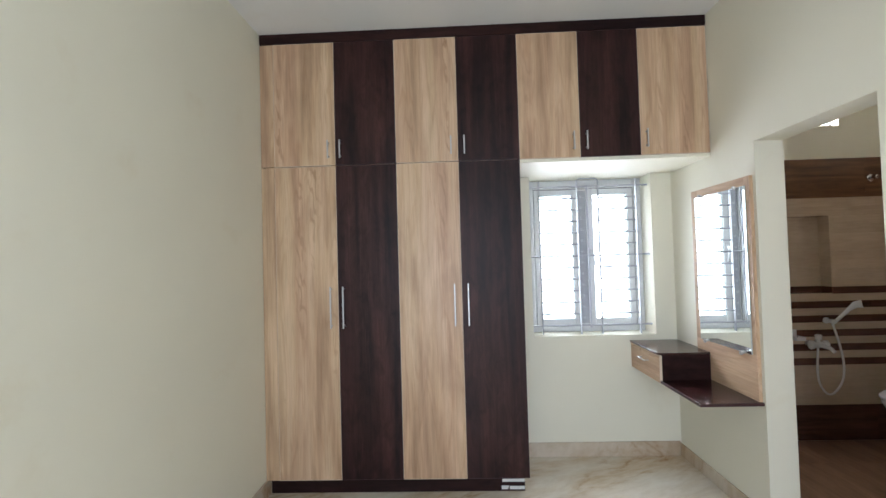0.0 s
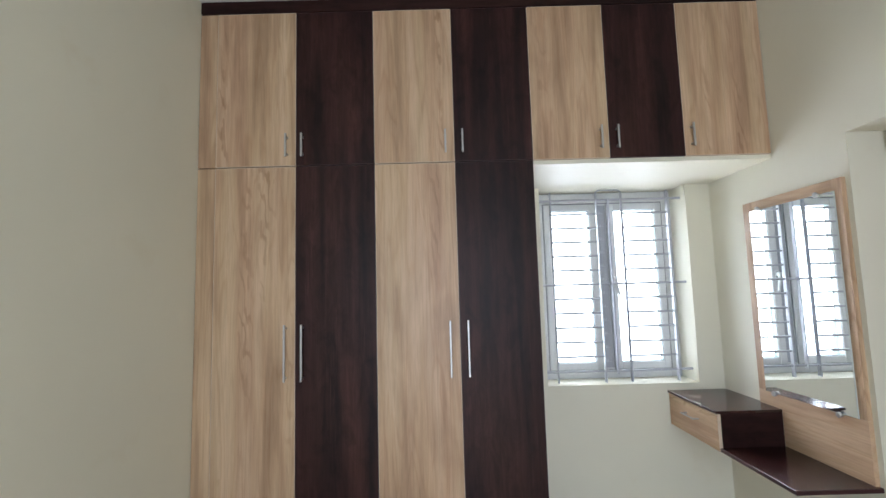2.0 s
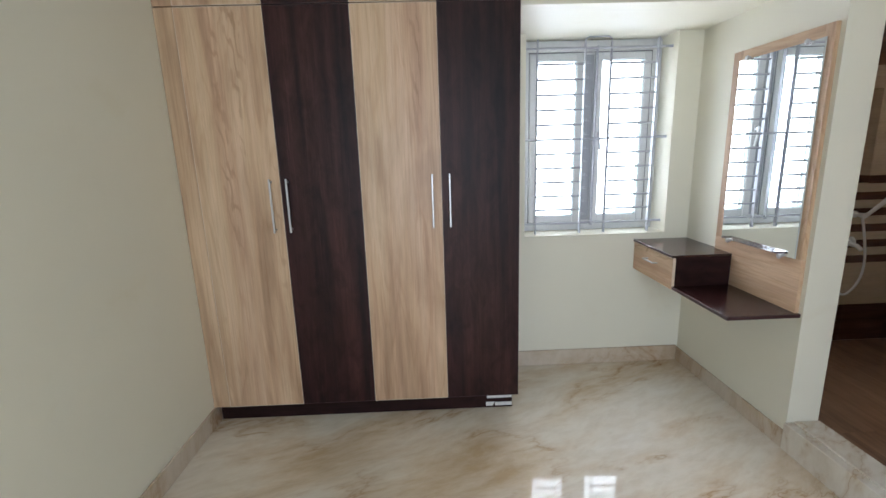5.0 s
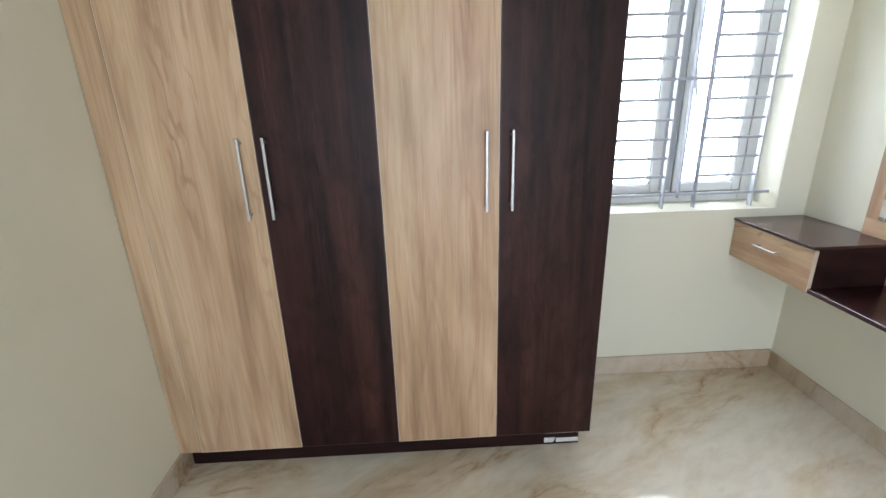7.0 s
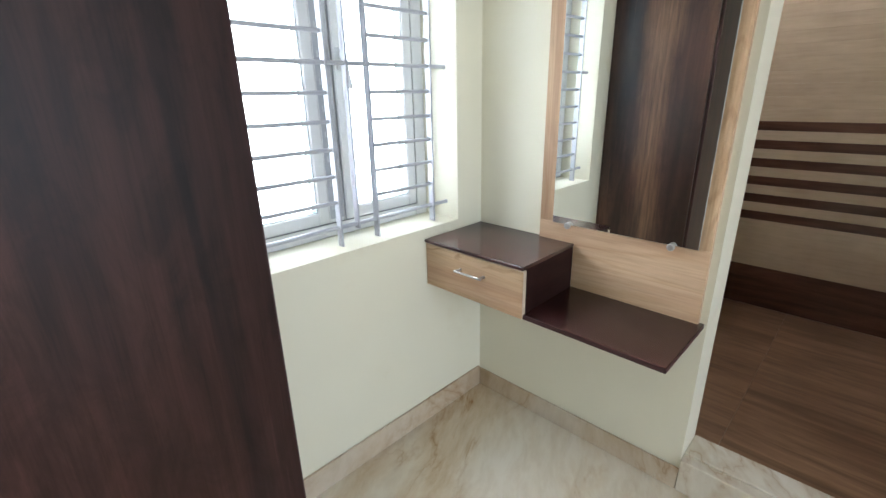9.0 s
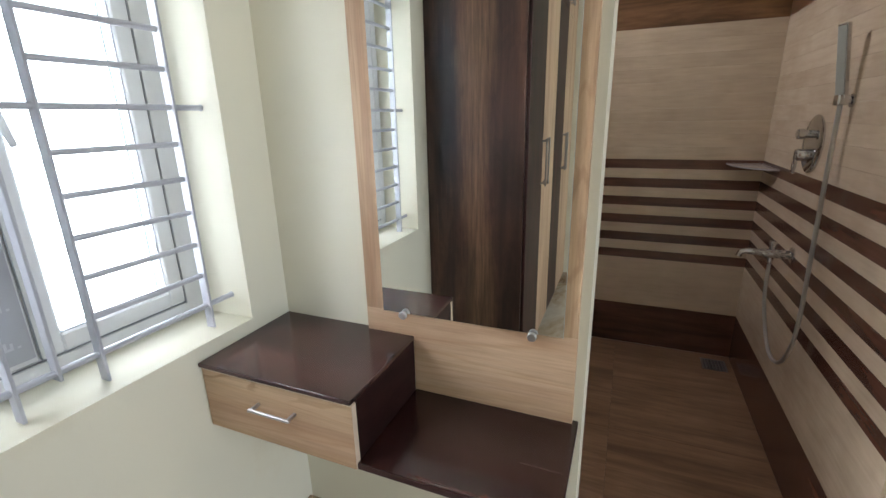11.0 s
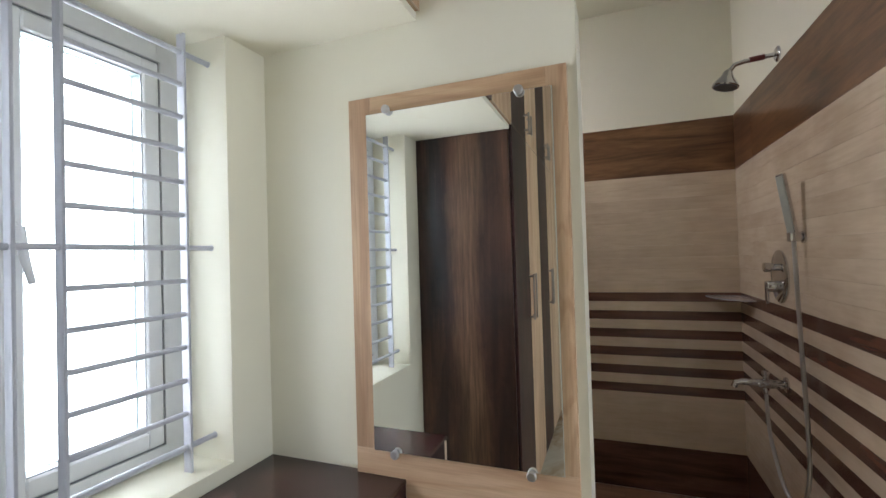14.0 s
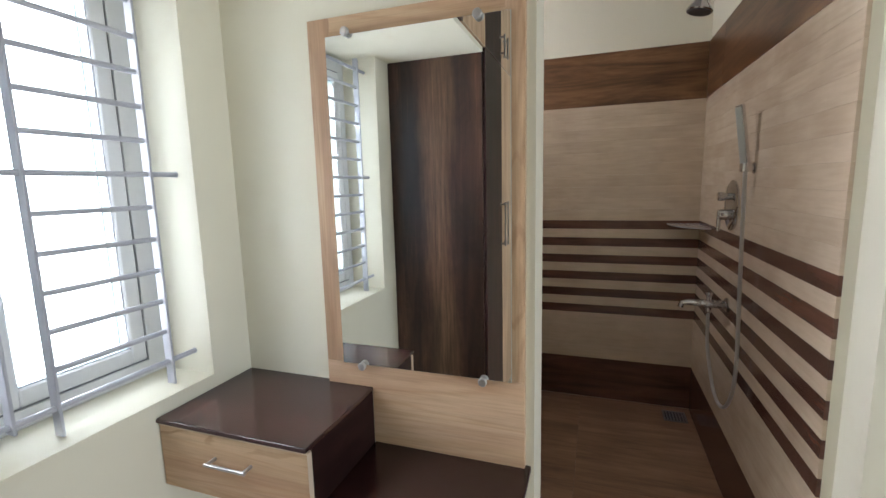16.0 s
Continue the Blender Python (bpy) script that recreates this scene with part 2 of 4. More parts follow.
SKIRTING = marble("tan_marble", 0.12, [(0.44, 0.33, 0.21), (0.55, 0.44, 0.32), (0.62, 0.53, 0.42), (0.67, 0.60, 0.50)])
STEEL = metal("satin_steel", (0.50, 0.49, 0.48), 0.40)
EDGE_OAK = plain("pale_oak_edge_band", (0.66, 0.53, 0.40), 0.45)
EDGE_WEN = plain("reddish_wenge_edge_band", (0.052, 0.020, 0.020), 0.4)
CHROME = metal("chrome", (0.58, 0.58, 0.60), 0.10)
GRILL = plain("pale_grey_enamel", (0.44, 0.45, 0.49), 0.35)
UPVC = plain("white_upvc", (0.63, 0.64, 0.635), 0.35, 0.95)
GASKET = plain("grey_gasket", (0.10, 0.10, 0.11), 0.6)
SEAL_GREY = plain("pale_glazing_seal", (0.30, 0.32, 0.34), 0.5)
GLASS = glass_mat("clear_glass", (0.88, 0.96, 0.93))
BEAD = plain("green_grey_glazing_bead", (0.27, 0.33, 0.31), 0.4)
REBATE = plain("grey_rebate", (0.17, 0.175, 0.18), 0.6)
MIRROR, _n, _l, _b = mat_base("silver_mirror", 0.0, 1.0)
_b.inputs["Base Color"].default_value = (0.86, 0.88, 0.87, 1)
GLASS_EDGE = plain("pale_glass_edge", (0.58, 0.62, 0.60), 0.2)
FILM = plain("grey_protective_film", (0.36, 0.375, 0.40), 0.4, 0.93, 8.0)
FILM_PRINT = plain("faint_film_print", (0.50, 0.52, 0.54), 0.4)
TILE_BEIGE = tile("beige_travertine_tile", "xy", (0.590, 0.475, 0.348), (0.630, 0.510, 0.372), (0.660, 0.538, 0.396), 0.13, 0.05, 0.25)
TILE_WOOD = tile("brown_wood_tile", "xy", (0.052, 0.022, 0.010), (0.170, 0.080, 0.034), (0.29, 0.150, 0.066), 0.30, 0.2, 0.7)
TILE_DARK = tile("dark_brown_wood_tile", "xy", (0.056, 0.024, 0.017), (0.110, 0.049, 0.033), (0.162, 0.076, 0.048), 0.22, 0.3, 0.5)
TILE_FLOOR = tile("brown_floor_tile", "y", (0.18, 0.098, 0.058), (0.30, 0.178, 0.106), (0.42, 0.258, 0.156), 0.30, 0.3, 0.5)
SPRAY = plain("pale_spray_rubber", (0.38, 0.39, 0.34), 0.35)
FROST = plain("milky_acrylic", (0.76, 0.70, 0.67), 0.2, 0.95)
FROST.node_tree.nodes["Principled BSDF"].inputs["Transmission Weight"].default_value = 0.45
GROUT = plain("grout", (0.12, 0.08, 0.055), 0.8)
CERAMIC = plain("white_ceramic", (0.80, 0.80, 0.79), 0.1, 0.98)
PAPER = plain("white_paper_tape", (0.72, 0.71, 0.68), 0.6)
RED_TAPE = plain("red_protective_tape", (0.16, 0.03, 0.03), 0.4)
SKY_GLOW = glow("bright_overcast_sky", (0.97, 0.985, 1.0), 1.7)

# ---- building helpers ----


def box(x0, x1, y0, y1, z0, z1, bevel=0.0, segments=1):
    bm = bmesh.new()
    bmesh.ops.create_cube(bm, size=1)
    for v in bm.verts:
        v.co = Vector((x0 + (v.co.x + 0.5) * (x1 - x0), y0 + (v.co.y + 0.5) * (y1 - y0), z0 + (v.co.z + 0.5) * (z1 - z0)))
    if bevel:
        bmesh.ops.bevel(bm, geom=bm.edges[:], offset=bevel, segments=segments, affect="EDGES", profile=0.5)
    return bm


def join(*bms):
    out = bmesh.new()
    for b in bms:
        me = bpy.data.meshes.new("tmp")
        b.to_mesh(me)
        out.from_mesh(me)
        b.free()
        bpy.data.meshes.remove(me)
    return out


def sweep(points, radius, sides=12, smooth_steps=0, flat=None):
    """A tube along points; radius may be a number or one per point."""
    pts = [Vector(p) for p in points]
    for _ in range(smooth_steps):
        q = [pts[0]]
        for a, b in zip(pts, pts[1:]):
            q += [a.lerp(b, 0.25), a.lerp(b, 0.75)]
        pts = q + [pts[-1]]
    bm = bmesh.new()
    rings, up = [], None
    for i, p in enumerate(pts):
        d = (pts[min(i + 1, len(pts) - 1)] - pts[max(i - 1, 0)]).normalized()
        if up is None:
            up = Vector((0, 0, 1)) if abs(d.z) < 0.9 else Vector((1, 0, 0))
        side = d.cross(up).normalized()
        up = side.cross(d).normalized()
        r = radius[i] if isinstance(radius, (list, tuple)) else radius
        ring = []
        for k in range(sides):
            a = 2 * math.pi * (k + 0.5) / sides
            s = 1.0 if flat is None else flat
            ring.append(bm.verts.new(p + side * (math.cos(a) * r) + up * (math.sin(a) * r * s)))
        rings.append(ring)
    for a, b in zip(rings, rings[1:]):
        for k in range(sides):
            bm.faces.new((a[k], a[(k + 1) % sides], b[(k + 1) % sides], b[k]))
    bm.faces.new(rings[0][::-1])
    bm.faces.new(rings[-1])
    return bm


def lathe(profile, centre, axis, sides=28, stretch=(1, 1)):
    """A turned shape: profile of (radius, along) about an axis through centre."""
    ax = Vector(axis).normalized()
    u = ax.cross(Vector((0, 0, 1)) if abs(ax.z) < 0.9 else Vector((1, 0, 0))).normalized()
    w = ax.cross(u)
    bm = bmesh.new()
    rings = []
    for r, h in profile:
        rings.append([bm.verts.new(Vector(centre) + ax * h + u * (math.cos(2 * math.pi * k / sides) * r * stretch[0]) + w * (math.sin(2 * math.pi * k / sides) * r * stretch[1])) for k in range(sides)])
    for a, b in zip(rings, rings[1:]):
        for k in range(sides):
            bm.faces.new((a[k], a[(k + 1) % sides], b[(k + 1) % sides], b[k]))
    bm.faces.new(rings[0][::-1])
    bm.faces.new(rings[-1])
    return bm


def part(name, bm, material, parent=None, label="", smooth=False):
    """Links a bmesh as one mesh object, under a thing or a part where one is given."""
    bmesh.ops.recalc_face_normals(bm, faces=bm.faces[:])
    me = bpy.data.meshes.new(name)
    bm.to_mesh(me)
    bm.free()
    me.materials.append(material)
    if smooth:
        me.shade_smooth()
        me.set_sharp_from_angle(angle=radians(40))
    ob = new(name, me)
    if parent is not None:
        ob.parent = parent
        if parent.type == "EMPTY":
            ob.matrix_parent_inverse = Matrix.Translation(-parent.location)
    if label:
        ob["label"] = label
    return ob


def thing(name, base, label, category, group=""):
    e = new(name)
    e.location = base
    e.empty_display_size = 0.1
    return tagged(e, label, category, group)


def structure(name, bm, material, label, category):
    return tagged(part(name, bm, material), label, category, kind="structure")


# ---- the room's shell ----
XL, XR, XR2 = -1.236, 1.667, 1.822      # bedroom's side walls; far face of the wall to the bathroom
YB, YW, YO = -1.75, 3.440, 3.70         # back wall, window wall, its outer face
ZC = 3.022                              # bedroom ceiling
OY0, OY1, OZ = 1.776, 2.488, 2.098      # opening to the bathroom
RX0, RX1, RZ0, RZ1 = 0.600, 1.515, 0.899, 2.113   # window recess
BX, BY0, BY1, BZ = 3.300, 1.800, 3.375, 0.124     # bathroom: far wall, shower wall, outer wall, floor

structure("floor", box(XL - 0.15, XR2 - 0.002, YB - 0.15, YO, -0.12, 0.0), MARBLE, "polished beige veined marble floor", "floor")
structure("ceiling", box(XL - 0.15, BX + 0.2, YB - 0.15, YO, ZC, ZC + 0.14), WHITE, "plain white painted ceiling", "ceiling")
structure("wall_west", box(XL - 0.15, XL, YB - 0.15, YO, 0.0, ZC), CREAM, "plain cream painted wall", "wall")
structure("wall_north", join(
    box(XL, RX0, YW, YO, 0, ZC), box(RX1, XR2, YW, YO, 0, ZC),
    box(RX0, RX1, YW, YO, 0, RZ0), box(RX0, RX1, YW, YO, RZ1 + 0.003, ZC)), CREAM, "cream painted wall with a deep window recess", "wall")
structure("wall_east", join(
    box(XR, XR2, OY1, YW, 0, ZC), box(XR, XR2, OY0, OY1, OZ, ZC), box(XR, XR2, YB, OY0, 0, ZC), box(1.777, XR2, OY0, 1.800, 0, OZ)), CREAM,
    "cream painted wall with an open doorway to the bathroom", "wall")
# back wall, behind the first steps, with a wide balcony opening
structure("wall_south", join(
    box(XL, -0.75, YB - 0.15, YB, 0, ZC), box(1.05, XR, YB - 0.15, YB, 0, ZC), box(-0.75, 1.05, YB - 0.15, YB, 2.5, ZC)), CREAM,
    "cream painted wall with a wide opening", "wall")

# skirting of marble
structure("baseboard", join(
    box(0.47, XR - 0.012, YW - 0.012, YW - 0.0005, 0.0, 0.106, 0.002), box(XR - 0.012, XR - 0.0005, OY1, YW - 0.0005, 0.0, 0.093, 0.002),
    box(XL + 0.0005, XL + 0.012, YB, 2.95, 0.0, 0.106, 0.002), box(XR - 0.012, XR - 0.0005, YB, OY0, 0.0, 0.106, 0.002)), SKIRTING,
    "beige marble skirting along the walls", "skirting")
structure("threshold", join(box(XR + 0.034, XR2 + 0.004, 1.801, OY1 - 0.001, 0.0, 0.142, 0.003), box(XR - 0.014, XR + 0.0325, 1.801, OY1 - 0.001, 0.0, 0.138, 0.004, 2)), PALE_MARBLE, "raised beige marble threshold", "threshold")

# loft slab above window alcove
structure("loft_slab", box(0.462, XR, 2.906, YW, RZ1, RZ1 + 0.022), CREAM, "cream painted slab under the loft cabinets", "slab")

# bathroom shell
structure("bathroom_floor_bed", box(XR2 + 0.004, BX + 0.2, BY0 - 0.2, BY1 + 0.1, -0.12, BZ - 0.006), GROUT, "grout bed of the bathroom floor", "floor")
structure("wall_bath_east", box(BX, BX + 0.2, BY0 - 0.2, YO, 0, ZC), CREAM, "cream painted upper bathroom wall", "wall")
structure("wall_bath_south", box(XR2, BX, BY0 - 0.2, BY0, 0, ZC), CREAM, "cream painted upper bathroom wall", "wall")
VX0, VX1, VZ0, VZ1 = 2.45, 2.865, 2.408, 2.78
NX0, NX1, NZ0, NZ1 = 2.40, 2.760, 1.1765, 1.752
structure("wall_bath_north", join(
    box(XR2, NX0, BY1, YO, 0, ZC), box(VX1, BX, BY1, YO, 0, ZC), box(NX0, VX1, BY1, YO, 0, NZ0), box(NX0, VX1, BY1 + 0.10, YO, NZ0, NZ1),
    box(NX1, VX1, BY1, BY1 + 0.10, NZ0, NZ1), box(NX0, VX1, BY1, YO, NZ1, VZ0), box(NX0, VX0, BY1, YO, VZ0, VZ1), box(NX0, VX1, BY1, YO, VZ1, ZC)), CREAM,
    "cream painted bathroom wall with a ventilator opening", "wall")
tagged(part("backdrop", box(-1.5, 4.5, 5.2, 5.22, -1.0, 5.0), SKY_GLOW), "bright white overcast sky outside the window", "sky", kind="structure")

# ---- window with grille ----


def build_window():
    w = tagged(thing("window_1", (1.06, 3.65, RZ0), "white two-sash casement window set deep in the wall", "window"), kind="structure")
    y0, y1 = 3.630, 3.690
    fx0, fx1, fz0, fz1 = RX0 + 0.001, RX1 - 0.001, RZ0 + 0.001, RZ1 - 0.001
    sz0, sz1 = fz0 + 0.057, 2.036
    left, right = (0.664, 1.011), (1.086, 1.446)
    part("window_frame", join(
        box(fx0, left[0] - 0.002, y0, y1, fz0, fz1, 0.003), box(right[1] + 0.002, fx1, y0, y1, fz0, fz1, 0.003),
        box(left[0] - 0.002, right[1] + 0.002, y0, y1, fz0, sz0 - 0.003, 0.003), box(left[0] - 0.002, right[1] + 0.002, y0, y1, sz1 + 0.003, fz1, 0.003),
        box(left[1] + 0.002, right[0] - 0.002, y0 + 0.002, y1, sz0 - 0.003, sz1 + 0.003, 0.003)), UPVC, w)
    # dark rebate and raised lip of the frame round both sashes
    ox0, ox1, oz0, oz1 = left[0] - 0.002, right[1] + 0.002, sz0 - 0.003, sz1 + 0.003
    for name, a, b, y, m in (("rebate", 0.0, 0.004, y0 - 0.0015, REBATE), ("frame_lip", 0.004, 0.026, y0 - 0.007, UPVC)):
        part(name, join(
            box(ox0 - b, ox0 - a, y, y0 - 0.0005, oz0 - b, oz1 + b), box(ox1 + a, ox1 + b, y, y0 - 0.0005, oz0 - b, oz1 + b),
            box(ox0 - a, ox1 + a, y, y0 - 0.0005, oz0 - b, oz0 - a), box(ox0 - a, ox1 + a, y, y0 - 0.0005, oz1 + a, oz1 + b)), m, w)
    film = part("protective_film", box(left[1] + 0.008, right[0] - 0.008, y0 + 0.0008, y0 + 0.0017, sz0 + 0.01, sz1 - 0.01), FILM, w, "grey protective film with faint print")
    marks = []
    z = sz0 + 0.045
    while z < sz1 - 0.06:
        marks += [box(1.030, 1.046, y0 + 0.0002, y0 + 0.0007, z, z + 0.006), box(1.030, 1.035, y0 + 0.0002, y0 + 0.0007, z + 0.0065, z + 0.020),
                  box(1.041, 1.046, y0 + 0.0002, y0 + 0.0007, z + 0.0065, z + 0.016), box(1.053, 1.059, y0 + 0.0002, y0 + 0.0007, z, z + 0.005)]
        z += 0.088
    part("print_marks", join(*marks), FILM_PRINT, film, "faint pale printed marks")
    for sx0, sx1 in (left, right):
        ya, yb, sw = y0 - 0.010, y0 + 0.042, 0.044
        s = part("sash", join(
            box(sx0, sx0 + sw, ya, yb, sz0, sz1, 0.004), box(sx1 - sw, sx1, ya, yb, sz0, sz1, 0.004),
            box(sx0 + sw, sx1 - sw, ya, yb, sz0, sz0 + sw, 0.004), box(sx0 + sw, sx1 - sw, ya, yb, sz1 - sw, sz1, 0.004)), UPVC, w)
        gx0, gx1, gz0, gz1 = sx0 + sw, sx1 - sw, sz0 + sw, sz1 - sw
        yg, yo = ya + 0.009, yb - 0.004
        part("gasket", join(
            box(gx0, gx0 + 0.003, yg, yg + 0.002, gz0, gz1), box(gx1 - 0.003, gx1, yg, yg + 0.002, gz0, gz1),
            box(gx0 + 0.003, gx1 - 0.003, yg, yg + 0.002, gz0, gz0 + 0.003), box(gx0 + 0.003, gx1 - 0.003, yg, yg + 0.002, gz1 - 0.003, gz1),
            box(gx0, gx0 + 0.003, yo, yo + 0.003, gz0, gz1), box(gx1 - 0.003, gx1, yo, yo + 0.003, gz0, gz1),
            box(gx0 + 0.003, gx1 - 0.003, yo, yo + 0.003, gz0, gz0 + 0.003), box(gx0 + 0.003, gx1 - 0.003, yo, yo + 0.003, gz1 - 0.003, gz1)), SEAL_GREY, s)
        p = part("pane", box(gx0 + 0.001, gx1 - 0.001, yg + 0.003, yg + 0.008, gz0 + 0.001, gz1 - 0.001), GLASS, s)
        p.visible_shadow = False
        ba, bb, bt = yg + 0.0085, yo - 0.0005, 0.0015
        part("glazing_bead", join(
            box(gx0 + 0.0001, gx0 + bt, ba, bb, gz0, gz1), box(gx1 - bt, gx1 - 0.0001, ba, bb, gz0, gz1),
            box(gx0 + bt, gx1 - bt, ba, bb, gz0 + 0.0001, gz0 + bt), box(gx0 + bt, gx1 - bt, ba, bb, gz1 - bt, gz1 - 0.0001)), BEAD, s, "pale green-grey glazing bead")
        # grey gap between sash and frame
        part("seal", join(
            box(sx0 - 0.002, sx0, ya + 0.006, ya + 0.010, sz0, sz1), box(sx1, sx1 + 0.002, ya + 0.006, ya + 0.010, sz0, sz1),
            box(sx0, sx1, ya + 0.006, ya + 0.010, sz0 - 0.003, sz0), box(sx0, sx1, ya + 0.006, ya + 0.010, sz1, sz1 + 0.003)), SEAL_GREY, s)
    # casement handle on the meeting stile
    part("window_handle", join(
        box(1.096, 1.118, y0 - 0.018, y0 - 0.0105, 1.488, 1.563, 0.003), box(1.100, 1.114, y0 - 0.045, y0 - 0.018, 1.526, 1.548, 0.003),
        sweep([(1.107, y0 - 0.043, 1.550), (1.113, y0 - 0.047, 1.485), (1.126, y0 - 0.047, 1.428)], [0.010, 0.009, 0.007], 10)), UPVC, w, "white lever handle")


def build_grille():
    g = thing("window_grille", (1.06, 3.508, RZ0), "pale grey painted steel bar grille in the window recess", "grille")
    yb = 3.508
    zs = [0.968 + 0.0894 * i for i in range(13)]
    xs = (0.684, 0.978, 1.139, 1.429)
    for x in xs:
        top = zs[-1] + (0.052 if x in (xs[0], xs[3]) else 0.035)
        part("upright_bar", box(x - 0.0035, x + 0.0035, yb - 0.014, yb + 0.014, RZ0 + 0.0005, top, 0.001), GRILL, g)
    for i, z in enumerate(zs):
        if i in (0, 6, 12):
            part("cross_bar", sweep([(RX0 - 0.01, yb, z), (RX1 + 0.01, yb, z)], 0.0075, 8), GRILL, g)
        else:
            for a, b in ((xs[0], xs[1]), (xs[2], xs[3])):
                part("cross_bar", sweep([(a, yb, z), (b, yb, z)], 0.0072, 8), GRILL, g)
    part("upright_bar", box(1.050, 1.057, yb - 0.014, yb + 0.014, zs[0] - 0.018, zs[-1] + 0.012, 0.0015), GRILL, g)
    part("top_loop", sweep([(xs[1], yb, zs[-1] + 0.02), (xs[1], yb, zs[-1] + 0.050), (xs[1] + 0.02, yb, zs[-1] + 0.062), (xs[2] - 0.02, yb, zs[-1] + 0.062), (xs[2], yb, zs[-1] + 0.050), (xs[2], yb, zs[-1] + 0.02)], 0.005, 8), GRILL, g)
    # small weld cleats at the wall
    for z in (zs[0], zs[6], zs[12]):
        part("cleat", lathe([(0.0088, 0), (0.0088, 0.002)], (RX1, yb, z), (-1, 0, 0), 12), GRILL, g)


build_window()
build_grille()

# ---- wardrobe ----
YF, TH = 2.893, 0.018
DOORS = [(-1.146, -0.740), (-0.740, -0.343), (-0.343, 0.063), (0.063, 0.458), (0.458, 0.849), (0.849, 1.230), (1.230, 1.664)]
ZD0, ZD1, ZU0, ZU1 = 0.106, 2.133, 2.138, 2.952


def bar_handle(parent, x, z0, z1):
    y = YF
    h = box(x - 0.0048, x + 0.0048, y - 0.034, y - 0.024, z0, z1, 0.002, 2)
    a = box(x - 0.0045, x + 0.0045, y - 0.026, y + 0.001, z0 + 0.012, z0 + 0.021, 0.001)
    b = box(x - 0.0045, x + 0.0045, y - 0.026, y + 0.001, z1 - 0.021, z1 - 0.012, 0.001)
    part("handle", join(h, a, b), STEEL, parent, "slim satin steel bar handle")


def door(parent, i, z0, z1, hx, hz0, hz1):
    x0, x1 = DOORS[i]
    wood = OAK_Z if i % 2 == 0 else WEN_Z
    d = part("door", box(x0 + 0.0012, x1 - 0.0012, YF, YF + TH, z0, z1, 0.0012), wood, parent,
             "light oak laminate door" if i % 2 == 0 else "dark wenge laminate door")
    e, y0, y1 = 0.0022, YF - 0.0004, YF + 0.004
    a, b = x0 + 0.0011, x1 - 0.0011
    part("edge_band", join(
        box(a, a + e, y0, y1, z0, z1), box(b - e, b, y0, y1, z0, z1),
        box(a + e, b - e, y0, y1, z0 - 0.0001, z0 + e), box(a + e, b - e, y0, y1, z1 - e, z1 + 0.0001)), EDGE_OAK if i % 2 == 0 else EDGE_WEN, d)
    bar_handle(d, hx, hz0, hz1)


def carcase(parent, x0, x1, z0, z1, deep, end_wood=WEN_Z):
    y0, y1 = YF + TH + 0.002, deep
    part("side_panel", box(x0 + 0.0005, x0 + 0.018, y0, y1, z0, z1, 0.0008), WEN_Z, parent)
    part("side_panel", box(x1 - 0.018, x1 - 0.0005, y0, y1, z0, z1, 0.0008), end_wood, parent)
    part("bottom_panel", box(x0 + 0.018, x1 - 0.018, y0, y1, z0, z0 + 0.018), OAK_Z, parent)
    part("top_panel", box(x0 + 0.018, x1 - 0.018, y0, y1, z1 - 0.018, z1), OAK_Z, parent)
    part("back_panel", box(x0 + 0.018, x1 - 0.018, y1 - 0.008, y1 - 0.001, z0 + 0.018, z1 - 0.018), OAK_Z, parent)


